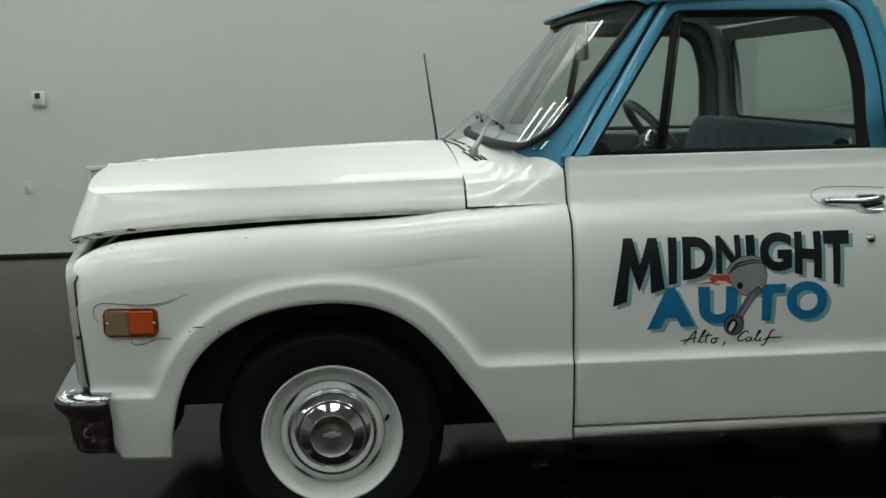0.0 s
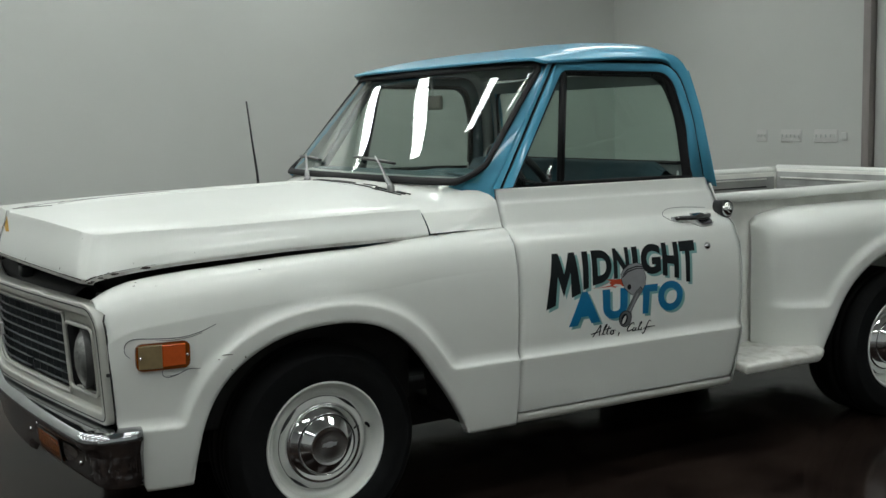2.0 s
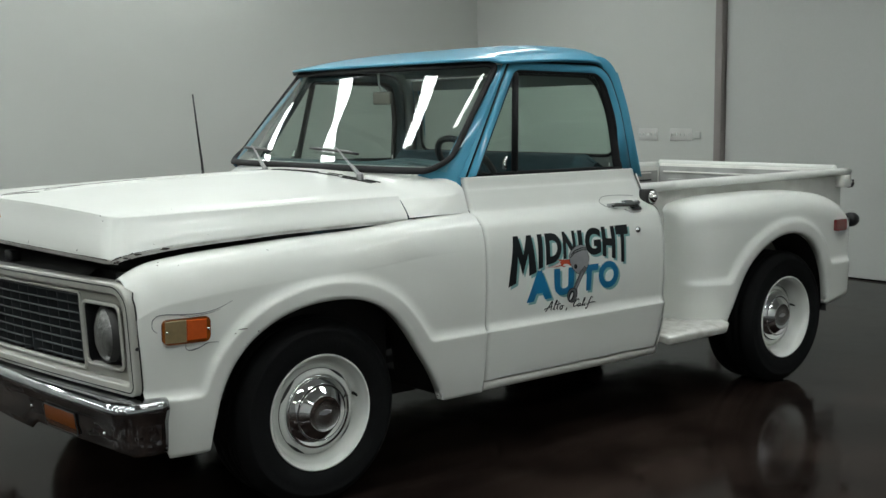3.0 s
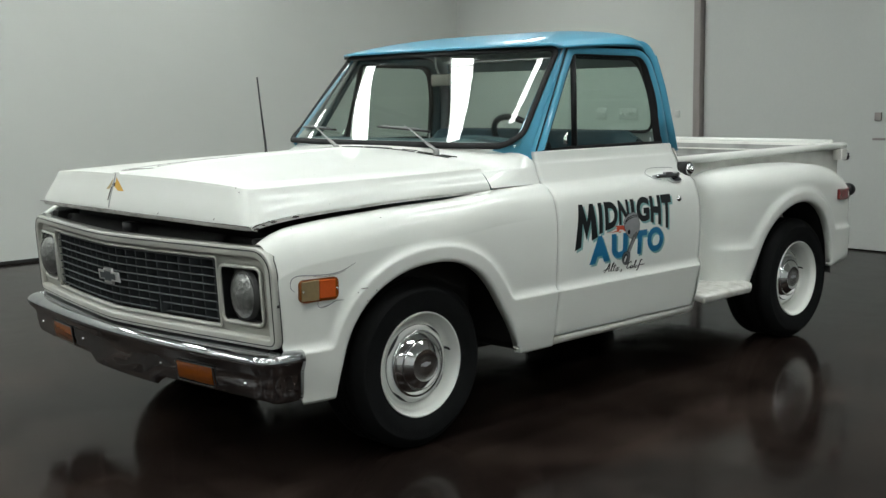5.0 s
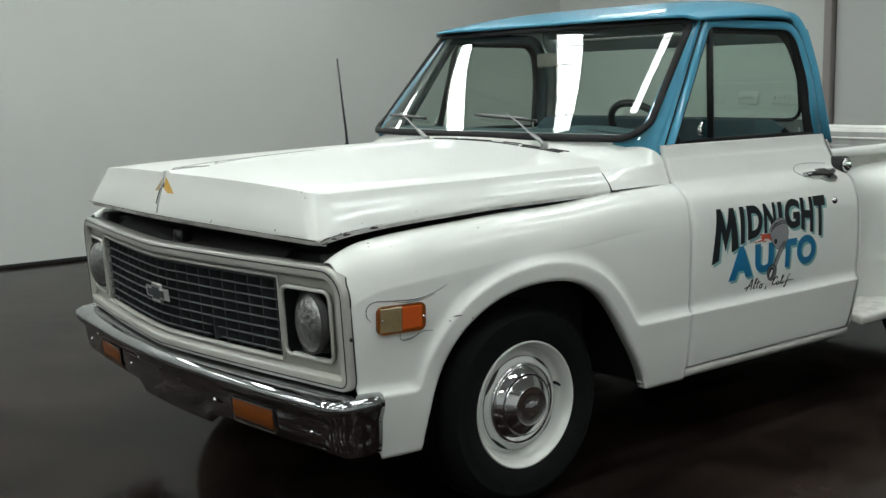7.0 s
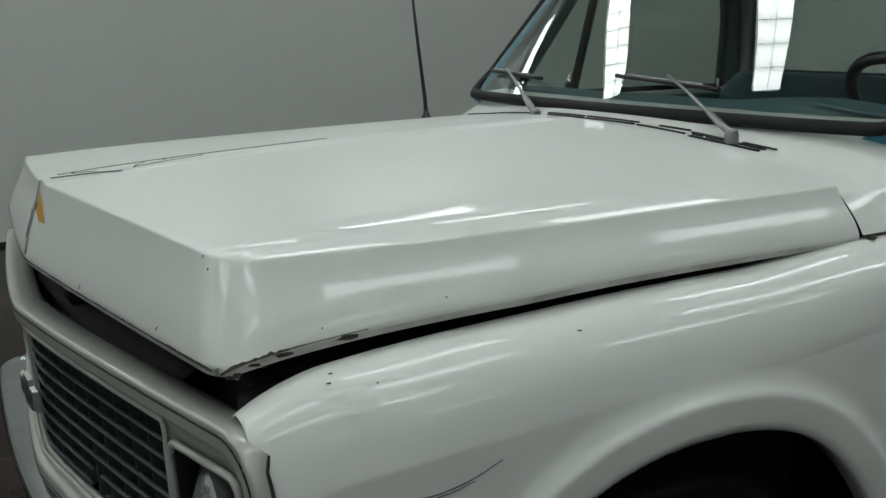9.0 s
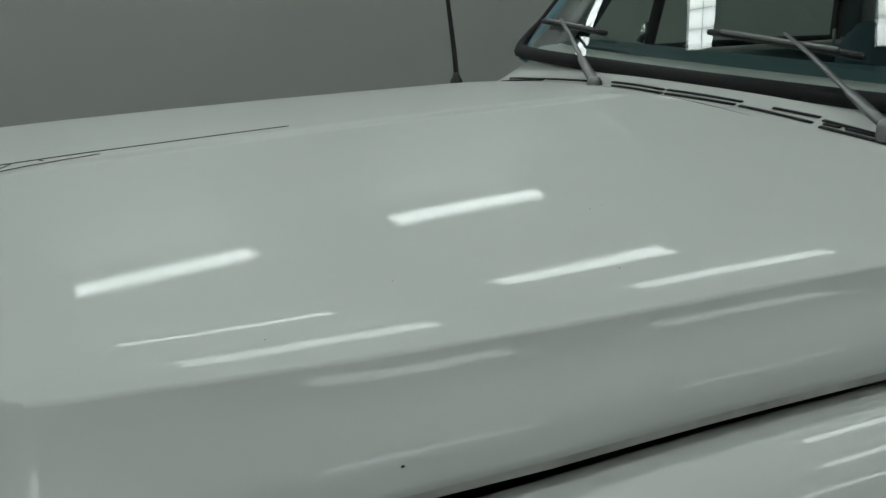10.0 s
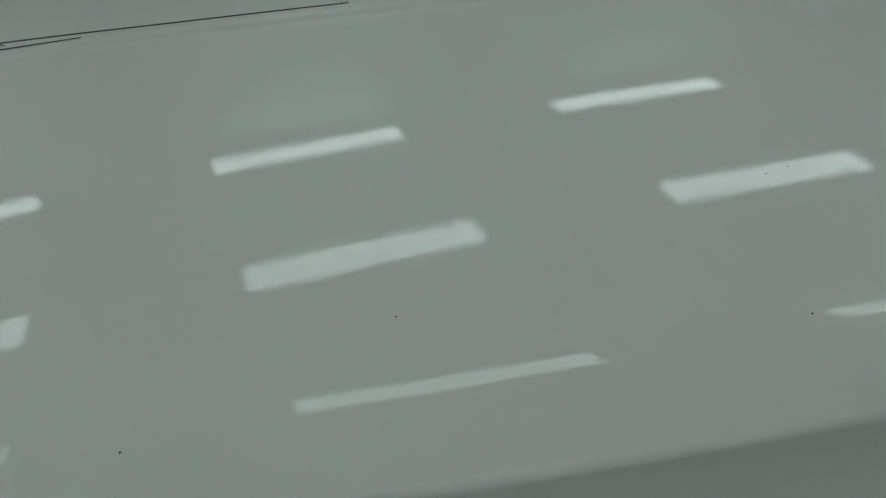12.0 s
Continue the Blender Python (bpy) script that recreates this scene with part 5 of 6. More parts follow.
for k, (ch, *quad) in enumerate(SIGN):
    uv, fc = LETTER_M if ch == "M" else glyph(ch, {"I": 0.05, "N": 0.04, "A": 0.07, "U": 0.055, "T": 0.055}.get(ch, 0.05))
    painted("painted_letter", uv, fc, quad, INK if k < 8 else SIGN_BLUE, 0.0016, door_l, "black painted letter" if k < 8 else "blue painted letter")
    painted("letter_shadow", uv, fc, quad, SIGN_TEAL, 0.0008, door_l, "pale teal painted letter shadow", 0.0125, -0.0105)
# the place name below, in a thin brushed script
SCRIPT = [[(372, 580), (398, 548), (426, 512), (421, 548), (419, 574)], [(358, 564), (392, 556), (430, 547)], [(436, 572), (452, 544), (470, 514), (462, 514), (448, 546), (446, 568), (458, 570)],
          [(487, 520), (476, 548), (472, 566), (482, 571)], [(460, 541), (482, 537), (502, 534)], [(512, 549), (501, 556), (500, 569), (511, 573), (522, 564), (518, 551), (512, 549), (536, 549)], [(564, 564), (555, 586)],
          [(670, 526), (664, 513), (642, 524), (624, 546), (626, 561), (644, 560), (658, 552)], [(686, 545), (670, 545), (661, 558), (670, 564), (684, 554), (689, 544), (684, 560), (696, 561)],
          [(696, 561), (714, 536), (727, 514), (719, 513), (708, 544), (708, 562), (720, 556)], [(730, 544), (724, 560), (734, 560)], [(797, 512), (784, 507), (769, 532), (752, 572), (738, 584), (734, 576)], [(742, 556), (776, 546), (830, 543)]]
for ctrl in SCRIPT:
    n = 4 * len(ctrl) + 4
    pts = curve_points([(1.076 + 6.6e-4 * (X - 370) - 2.2e-5 * (Y - 578), 0.601 - 3.0e-5 * (X - 370) - 6.45e-4 * (Y - 578), 0) for X, Y in ctrl], n)
    tube_obj("painted_script", [door_pt(p[0], p[1], 0.0006) for p in pts], [0.0023 * (0.45 + 0.55 * math.sin(math.pi * (0.1 + 0.8 * i / (n - 1)))) for i in range(n)], INK, door_l, "thin black painted script", sides=6)


def ellipse(cx, cy, rx, ry, rot=0.0, n=28):
    out = []
    for i in range(n):
        t = 2 * math.pi * i / n
        a, b = rx * math.cos(t), ry * math.sin(t)
        out.append((cx + a * math.cos(rot) - b * math.sin(rot), cy + a * math.sin(rot) + b * math.cos(rot)))
    return out


def sign_shape(name, pts, mat, lift, label=""):
    bm = bmesh.new()
    vs = [bm.verts.new((logo_xz(X, Y)[0], 0, logo_xz(X, Y)[1])) for X, Y in pts]
    bm.faces.new(vs)
    for z in np.arange(0.56, 1.0, 0.02):
        bmesh.ops.bisect_plane(bm, geom=bm.verts[:] + bm.edges[:] + bm.faces[:], plane_co=(0, 0, z), plane_no=(0, 0, 1))
    for v in bm.verts:
        v.co.y = -(flank(v.co.z) + lift)
    part(name, bm, mat, door_l, label, smooth=False)


FLAME = [(345, 292), (400, 285), (470, 262), (440, 248), (500, 252), (550, 250), (560, 292), (520, 288), (495, 296), (470, 288), (420, 292)]
sign_shape("painted_flame", FLAME, SIGN_RED, 0.0020, "red and white painted flame")
sign_shape("painted_flame", [(345, 291), (400, 286), (458, 268), (470, 280), (420, 289)], SIGN_WHITE, 0.0024)
sign_shape("painted_flame", [(480, 286), (500, 276), (530, 280), (545, 290), (510, 290)], SIGN_WHITE, 0.0024)
PISTON = [(536, 232), (552, 205), (590, 180), (640, 171), (678, 182), (690, 210), (704, 248), (700, 285), (672, 330), (640, 345), (600, 335), (565, 305), (545, 270)]
sign_shape("painted_piston_outline", [(X + (X - 620) * 0.035, Y + (Y - 255) * 0.035) for X, Y in PISTON], INK, 0.0022)
sign_shape("painted_piston", PISTON, SIGN_GREY, 0.0026, "grey painted piston with a connecting rod")
sign_shape("painted_piston_groove", [(549, 226), (580, 200), (640, 186), (684, 190), (686, 195), (640, 192), (584, 206), (552, 231)], INK, 0.0030)
sign_shape("painted_piston_groove", [(543, 240), (580, 212), (640, 198), (688, 200), (690, 204), (640, 203), (584, 218), (546, 246)], INK, 0.0030)
sign_shape("painted_piston_pin", ellipse(590, 297, 13, 15), INK, 0.0030)
ROD = [(628, 330), (665, 300), (682, 318), (640, 372), (606, 430), (610, 460), (570, 440), (574, 420)]
sign_shape("painted_rod_outline", [(X + (X - 625) * 0.05, Y + (Y - 380) * 0.04) for X, Y in ROD], INK, 0.0032)
sign_shape("painted_rod", ROD, SIGN_GREY_D, 0.0036)
sign_shape("painted_rod", [(640, 335), (655, 330), (600, 425), (588, 425)], SIGN_GREY, 0.0040)
sign_shape("painted_rod_ring", ellipse(565, 466, 43, 45), INK, 0.0038)
sign_shape("painted_rod_ring", ellipse(565, 466, 39, 41), SIGN_GREY_D, 0.0042)
sign_shape("painted_rod_ring", ellipse(558, 468, 21, 31, 0.35), INK, 0.0046)
sign_shape("painted_rod_ring", ellipse(557, 471, 9, 24, 0.45), SIGN_WHITE, 0.0050)

# ---- wheels
def wheel(x, s, dish, yc, deep):
    w = empty("wheel", "")
    w.parent = truck
    tagged(w, "white steel wheel with a chrome dog-dish cap")
    c = (x, s * yc, WHEEL_R)
    tp = [(0.200, 0.088), (0.212, 0.104), (0.219, 0.110), (0.226, 0.1125), (0.25, 0.119), (0.275, 0.1215), (0.298, 0.118), (0.302, 0.1195), (0.306, 0.117), (0.322, 0.106), (0.334, 0.092), (0.341, 0.084),
          (0.3445, 0.070), (0.345, 0.054), (0.338, 0.052), (0.338, 0.046), (0.345, 0.044), (0.345, 0.016), (0.338, 0.014), (0.338, 0.008), (0.345, 0.006), (0.345, -0.025), (0.338, -0.027), (0.338, -0.033), (0.345, -0.035), (0.3445, -0.070),
          (0.334, -0.092), (0.306, -0.117), (0.275, -0.121), (0.226, -0.112), (0.196, -0.088)]
    obj("tyre", *lathe([(r, s * (h if h > 0 else h - deep)) for r, h in tp], c, 72), TYRE, w, "black rubber tyre")
    lip = [(0.199, 0.090), (0.2065, 0.104), (0.2075, 0.110), (0.2045, 0.1135), (0.200, 0.112), (0.197, 0.106), (0.192, 0.098), (0.187, 0.092), (0.184, 0.080), (0.180, 0.070 - dish * 0.4), (0.172, 0.060 - dish), (0.166, 0.058 - dish)]
    disc = [(0.174, 0.056 - dish), (0.168, 0.058 - dish), (0.163, 0.066 - dish), (0.158, 0.074 - dish), (0.150, 0.080 - dish), (0.138, 0.080 - dish), (0.125, 0.074 - dish), (0.11, 0.072 - dish), (0.0, 0.072 - dish)]
    obj("rim", *lathe([(r * 1.04, s * h) for r, h in lip], c, 72), WHITE, w, "white painted steel rim")
    obj("disc", *lathe([(r, s * h) for r, h in disc], c, 72), WHITE, w)
    obj("disc_seam", *lathe([(0.1590, s * (0.0748 - dish)), (0.1605, s * (0.0725 - dish))], c, 72), DARK, w)
    back = [(0.199, 0.088), (0.199, -0.09), (0.18, -0.09), (0.0, -0.06)]
    obj("drum", *lathe([(r, s * h) for r, h in back], c, 36), DARK, w)
    for k in range(4):
        a0 = radians(45 + 90 * k + 8)
        vs = []
        for t in np.linspace(-0.30, 0.30, 11):
            a = a0 + t
            q = math.cos(t / 0.30 * math.pi / 2)
            for r, h in ((0.1590 - 0.0075 * q, 0.0785 + 0.003 * q), (0.1600 + 0.002 * q, 0.0760)):
                vs.append((c[0] + r * math.cos(a), c[1] + s * (h - dish), c[2] + r * math.sin(a)))
        obj("slot", vs, grid_faces(11, 2), BLACK, w)
    cap = [(0.128, 0.0), (0.1305, 0.009), (0.128, 0.015), (0.1225, 0.0175), (0.1195, 0.0165), (0.1180, 0.0180), (0.1172, 0.0190), (0.0995, 0.0340), (0.0985, 0.0348), (0.0972, 0.0352), (0.0958, 0.0325), (0.0940, 0.0325),
           (0.0928, 0.0365), (0.0915, 0.0378), (0.0902, 0.0388), (0.0640, 0.0573), (0.0628, 0.0581), (0.0605, 0.0590), (0.0590, 0.0582), (0.0575, 0.0575), (0.03, 0.0590), (0.0, 0.0596)]
    cap = [(r * 1.07, h) for r, h in cap]
    hc = obj("hubcap", *lathe([(r, s * (0.074 + h - dish)) for r, h in cap], c, 72), CHROME, w, "polished chrome hubcap")
    obj("groove", *lathe([(0.1036, s * (0.1082 - dish)), (0.1016, s * (0.1074 - dish)), (0.0997, s * (0.1092 - dish))], c, 72), BLACK, hc, "black painted ring")
    bowtie(c[0], c[1] + s * (0.1325 - dish), c[2] + 0.006, 0.056, 0.020, s, "y", SIGN_GREY, hc, "", 0.003)
    va = radians(12)
    base = Vector((c[0] + 0.176 * math.cos(va), c[1] + s * (0.062 - dish), c[2] + 0.176 * math.sin(va)))
    tube_obj("valve", [base, base + Vector((-0.003, s * 0.02, 0)), base + Vector((-0.008, s * 0.036, -0.002))], [0.006, 0.005, 0.004], RUBBER, w, sides=8)
    return w


for x, dish, yc, deep in ((0.010, 0.0, 0.805, 0.02), (BASE + 0.005, 0.045, 0.805, 0.055)):
    for s in (-1, 1):
        wheel(x, s, dish, yc, deep)

# wheel housings and chassis, near-black to stand for the shade under the body
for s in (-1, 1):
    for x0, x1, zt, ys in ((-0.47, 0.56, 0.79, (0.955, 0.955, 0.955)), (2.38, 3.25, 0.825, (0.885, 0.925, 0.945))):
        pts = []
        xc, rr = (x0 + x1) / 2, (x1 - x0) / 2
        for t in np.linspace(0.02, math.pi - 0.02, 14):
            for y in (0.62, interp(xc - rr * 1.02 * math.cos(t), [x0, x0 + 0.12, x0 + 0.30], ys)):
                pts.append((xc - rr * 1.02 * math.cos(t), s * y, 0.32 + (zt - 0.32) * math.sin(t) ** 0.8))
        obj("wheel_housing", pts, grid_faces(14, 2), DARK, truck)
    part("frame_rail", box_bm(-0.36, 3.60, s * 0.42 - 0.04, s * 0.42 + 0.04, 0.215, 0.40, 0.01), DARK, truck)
# Unseen boxes added to stop light passing under the truck.
part("bed_light_block", box_bm(1.90, 3.70, -0.62, 0.62, 0.27, 0.50, 0.02), DARK, truck)
part("engine_light_block", box_bm(-0.30, 0.55, -0.30, 0.30, 0.20, 0.40, 0.03), DARK, truck)
part("middle_light_block", box_bm(0.55, 1.55, -0.20, 0.20, 0.21, 0.36, 0.03), DARK, truck)
part("rear_light_block", box_bm(3.15, 3.68, -0.40, 0.40, 0.22, 0.30, 0.03), DARK, truck)
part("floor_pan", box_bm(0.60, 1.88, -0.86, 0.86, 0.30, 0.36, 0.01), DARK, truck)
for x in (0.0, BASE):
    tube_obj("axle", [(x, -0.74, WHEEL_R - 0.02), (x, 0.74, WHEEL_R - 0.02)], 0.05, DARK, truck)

# ---- the bed
def bed_box(name, a, mat=WHITE_OLD, bev=0.006, label=""):
    return part(name, box_bm(*a, bev), mat, truck, label)


BX0, BX1 = 1.935, 3.80
bed_box("bed_floor", (BX0, BX1, -0.66, 0.66, 0.52, 0.56))
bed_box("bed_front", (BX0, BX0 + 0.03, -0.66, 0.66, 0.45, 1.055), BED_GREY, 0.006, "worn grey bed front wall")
for s in (-1, 1):
    bed_box("bed_side", (BX0, BX1, min(s * 0.655, s * 0.685), max(s * 0.655, s * 0.685), 0.358, 1.06), label="worn white bed side")
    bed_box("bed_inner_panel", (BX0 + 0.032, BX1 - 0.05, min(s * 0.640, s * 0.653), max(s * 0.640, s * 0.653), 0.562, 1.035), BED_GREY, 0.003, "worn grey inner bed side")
    for z, m in ((0.905, DARK), (0.975, DARK), (1.022, WHITE_OLD)):
        bed_box("pressed_line", (BX0 + 0.10, BX1 - 0.12, min(s * 0.634, s * 0.641), max(s * 0.634, s * 0.641), z - 0.004, z + 0.004), m, 0.002)
    rail = [(x, s * 0.705, 1.058 + 0.012 * (x - BX0) / 2) for x in np.linspace(BX0 - 0.01, BX1 + 0.035, 24)]
    rr = [0.028] + [0.031] * 22 + [0.026]
    tube_obj("bed_rail", rail, rr, WHITE, truck, "white rounded top rail of the bed", sides=14, squash=0.75)
    bed_box("stake_pocket", (3.73, 3.80, min(s * 0.685, s * 0.75), max(s * 0.685, s * 0.72), 0.98, 1.05))
    tube_obj("tailgate_hook", [(3.79, s * 0.735, 0.985), (3.83, s * 0.735, 0.985), (3.845, s * 0.735, 1.0), (3.84, s * 0.735, 1.02)], 0.009, BLACK, truck)
tg = bed_box("tailgate", (BX1 - 0.03, BX1 + 0.005, -0.645, 0.645, 0.54, 1.085), WHITE_OLD, 0.008, "worn white tailgate")
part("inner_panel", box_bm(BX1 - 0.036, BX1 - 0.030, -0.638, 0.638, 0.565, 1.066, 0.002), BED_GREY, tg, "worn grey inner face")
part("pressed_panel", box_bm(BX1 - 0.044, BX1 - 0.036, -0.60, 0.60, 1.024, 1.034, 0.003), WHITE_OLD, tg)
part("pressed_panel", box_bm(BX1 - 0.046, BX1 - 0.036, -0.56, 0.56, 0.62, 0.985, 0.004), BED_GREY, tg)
tube_obj("top_rail", [(BX1 - 0.012, -0.65, 1.088), (BX1 - 0.012, 0.65, 1.088)], 0.018, WHITE, tg)

ARCH_R = [(2.33, 0.10), (2.385, 0.33), (2.437, 0.47), (2.482, 0.57), (2.542, 0.665), (2.64, 0.742), (2.749, 0.785), (2.86, 0.798), (2.969, 0.782), (3.07, 0.732), (3.148, 0.650), (3.20, 0.54), (3.225, 0.44), (3.24, 0.30), (3.27, 0.10)]
ARCH_RC = (2.84, 0.36)


def rear_fender(s):
    ztop = lambda x: smooth_interp(x, [2.188, 2.20, 2.23, 2.28, 2.36, 2.50, 2.8, 3.05, 3.22, 3.34, 3.43, 3.48, 3.50], [0.935, 0.953, 0.972, 0.985, 0.995, 1.001, 1.004, 0.999, 0.984, 0.955, 0.912, 0.865, 0.80])
    wout = lambda x: smooth_interp(x, [2.188, 2.190, 2.198, 2.215, 2.245, 2.295, 2.37, 2.46, 2.60, 2.8, 3.25, 3.40, 3.46, 3.49, 3.50], [0.70, 0.745, 0.785, 0.822, 0.858, 0.892, 0.924, 0.946, 0.962, 0.968, 0.967, 0.964, 0.945, 0.90, 0.82])
    xs = sorted(set(list(2.188 + 0.21 * np.linspace(0, 1, 28) ** 2.0) + list(np.linspace(2.400, 3.30, 130)) + list(3.50 - 0.20 * np.linspace(0, 1, 26) ** 1.7)))
    verts = []
    for x in xs:
        zt, w = ztop(x), wout(x)
        r = min(0.13, w - 0.69)
        col = [(0.672, zt - 0.004), (0.69 + 0.3 * (w - r - 0.69), zt), (w - r, zt - 0.004)]
        for a in np.linspace(0.15, 1, 9):
            t = a * math.pi / 2
            col.append((w - r + r * math.sin(t), zt - 0.004 - 0.115 * (1 - math.cos(t))))
        zs0 = col[-1][1]
        zb = interp(x, [1.93, 2.4, 3.2, 3.42, 3.5], [0.362, 0.360, 0.38, 0.42, 0.47])
        for z in list(np.linspace(zs0, 0.60, 26))[1:] + [0.592, 0.584, 0.577, 0.571, 0.566, 0.562, 0.558, 0.554, 0.550, 0.541, 0.53, 0.515] + list(np.linspace(0.50, 0.40, 6)):
            z = zb + (z - 0.40) * (zs0 - zb) / (zs0 - 0.40)
            th = math.atan2(z - ARCH_RC[1], x - ARCH_RC[0])
            d = math.hypot(x - ARCH_RC[0], z - ARCH_RC[1]) - arch_r(ARCH_R, ARCH_RC, th)
            fade = sstep((3.50 - x) / 0.08) * sstep((x - 2.18) / 0.06)
            col.append((w - 0.010 * (1 - sstep((z - 0.56) / 0.25)) * fade + proud(inside_crease(z, d, 0.574 + 0.030 * sstep((x - 2.5) / 0.6))) * fade - 0.005 * sstep(1 - d / 0.012), z))
        for y, z in col:
            verts.append((x, y, z))
    verts, faces = cut_arch(verts, grid_faces(len(xs), len(col)), ARCH_R, ARCH_RC)
    ob = obj("rear_fender", [(x, s * y, z) for x, y, z in verts], faces, WHITE, truck, "white bulging stepside rear fender")
    solid(ob, 0.002, 0)
    return ob


for s in (-1, 1):
    rear_fender(s)
    st = bmesh.new()
    bmesh.ops.create_grid(st, x_segments=24, y_segments=10, size=1)
    for v in st.verts:
        u, w = (v.co.x + 1) / 2, (v.co.y + 1) / 2
        y = 0.66 + w * (0.350 - 0.05 * sstep((u - 0.82) / 0.18))
        v.co = Vector((1.800 + 0.05 * w * (1 - u) + u * (0.585 - 0.02 * w), s * y, 0.362 + 0.0025 * math.sin(u * 60) * (w < 0.9) - 0.010 * sstep((w - 0.85) / 0.15)))
    stp = part("step_board", st, STEP_WHITE, truck, "worn white running-board step with peeling paint")
    solid(stp, 0.042, -1)
    bevelled(stp, 0.012, 3, 40)
    tl = obj("tail_lamp", *lathe([(0, 0.026), (0.025, 0.024), (0.037, 0.015), (0.041, 0.0), (0.041, -0.03), (0.03, -0.042), (0, -0.042)], (3.735, s * 0.80, 0.80), 24, "x"), BLACK, truck, "round black tail lamp on a bracket")
    obj("lens", *lathe([(0, 0.029), (0.025, 0.027), (0.036, 0.018)], (3.735, s * 0.80, 0.80), 24, "x"), RED, tl)
    part("bracket", box_bm(3.60, 3.70, s * 0.80 - 0.012, s * 0.80 + 0.012, 0.785, 0.81, 0.003), BLACK, tl)

# ---- wipers, antenna
def wiper(pivot, mid, a, b):
    w = obj("wiper", *lathe([(0.0, 0.029), (0.010, 0.028), (0.0145, 0.020), (0.0155, -0.005)], pivot, 16, "z"), WIPER_STEEL, truck, "grey metal windshield wiper at rest")
    p, m = Vector(pivot) + Vector((0, 0, 0.018)), Vector(mid)
    d = m - p
    arm = [p, p + d * 0.15, p + d * 0.32, p + d * 0.36, p + d * 0.7 + Vector((0, 0, 0.003)), m]
    tube_obj("arm", arm, [0.0105, 0.011, 0.009, 0.006, 0.005, 0.004], WIPER_STEEL, w, sides=8, squash=0.6)
    bl = [Vector(a) + (Vector(b) - Vector(a)) * t for t in np.linspace(0, 1, 9)]
    tube_obj("blade", bl, 0.006, BLACK, w, "black rubber wiper blade", sides=6)
    tube_obj("blade_holder", [q + Vector((-0.008, 0, 0.006)) for q in bl[1:8]], 0.0042, WIPER_STEEL, w, sides=6)


def ws_out(u, v, d=0.012):
    p = ws_pt(u, v)
    return (p[0] - d * 0.82, p[1], p[2] + d * 0.57)


wiper((0.503, -0.488, 1.154), ws_out(-0.19, 0.178, 0.022), ws_out(0.054, 0.172, 0.014), ws_out(-0.41, 0.128, 0.014))
wiper((0.445, 0.165, 1.162), ws_out(0.72, 0.165, 0.022), ws_out(0.86, 0.150, 0.014), ws_out(0.45, 0.128, 0.014))
an = obj("antenna", *lathe([(0, 0.03), (0.006, 0.03), (0.009, 0.018), (0.014, 0.010), (0.017, 0.0), (0.017, -0.02)], (0.466, 0.795, 1.120), 16, "z"), BLACK, truck, "thin black whip radio antenna")
tube_obj("whip", [(0.466, 0.795, 1.145), (0.462, 0.794, 1.19), (0.440, 0.789, 1.35), (0.418, 0.783, 1.526)], [0.0065, 0.006, 0.0048, 0.004], BLACK, an)

# ---- cab interior
def dash_pt(u, v):
    y = -0.80 + 1.6 * v
    prof = [(0.60, 1.165), (0.70, 1.197), (0.80, 1.208), (0.875, 1.204), (0.895, 1.184), (0.890, 1.10), (0.86, 1.02), (0.85, 0.86)]
    i = u * (len(prof) - 1)
    k = min(int(i), len(prof) - 2)
    t = i - k
    x, z = (prof[k][j] * (1 - t) + prof[k + 1][j] * t for j in (0, 1))
    hump = 0.022 * math.exp(-((y + 0.42) / 0.2) ** 2) * (z > 1.12)
    return (x + 0.10 * (abs(y) / 0.8) ** 2 * (x < 0.72), y, z + hump)


surface("dashboard", dash_pt, np.linspace(0, 1, 22), np.linspace(0, 1, 30), TEAL, truck, "dark teal padded dashboard")
strip = [ws_pt(u, 0.012) for u in np.linspace(-0.93, 0.93, 31)]
obj("defroster_panel", [(p[0] + dx, p[1], p[2] + dz) for p in strip for dx, dz in ((0.022, -0.012), (0.050, 0.004), (0.110, 0.009), (0.113, -0.02))], grid_faces(31, 4, True), DEFROSTER, truck, "pale grey defroster panel behind the windshield")
for s in (-1, 1):
    obj("fender_bolt", *lathe([(0, 0.006), (0.007, 0.005), (0.009, 0.0)], (0.458, s * 0.899, 1.0205), 10, "z"), CHIP, fender_l if s < 0 else fender_r)
sw_c, tilt = Vector((1.150, -0.410, 1.188)), radians(40)
e1, e2 = Vector((0, 1, 0)), Vector((-math.sin(tilt), 0, math.cos(tilt)))
e3 = e1.cross(e2)
sw = tube_obj("steering_wheel", [sw_c + 0.160 * (math.cos(t) * e1 + math.sin(t) * e2) for t in np.linspace(0, 2 * math.pi, 41)[:-1]], 0.0155, BLACK, truck, "black steering wheel", sides=8, closed=True)
for t in (radians(200), radians(340), radians(270)):
    d = math.cos(t) * e1 + math.sin(t) * e2
    tube_obj("spoke", [sw_c + d * 0.03 - e3 * 0.02, sw_c + d * 0.10 - e3 * 0.01, sw_c + d * 0.16], [0.022, 0.016, 0.010], BLACK, sw, squash=0.4)
hubp = sw_c - e3 * 0.02
tube_obj("hub", [hubp - e3 * 0.03, hubp, hubp + e3 * 0.02], [0.045, 0.05, 0.035], BLACK, sw, sides=14)
tube_obj("steering_column", [sw_c - e3 * 0.03, sw_c + Vector((-0.28, 0, -0.20))], 0.03, BLACK, sw)


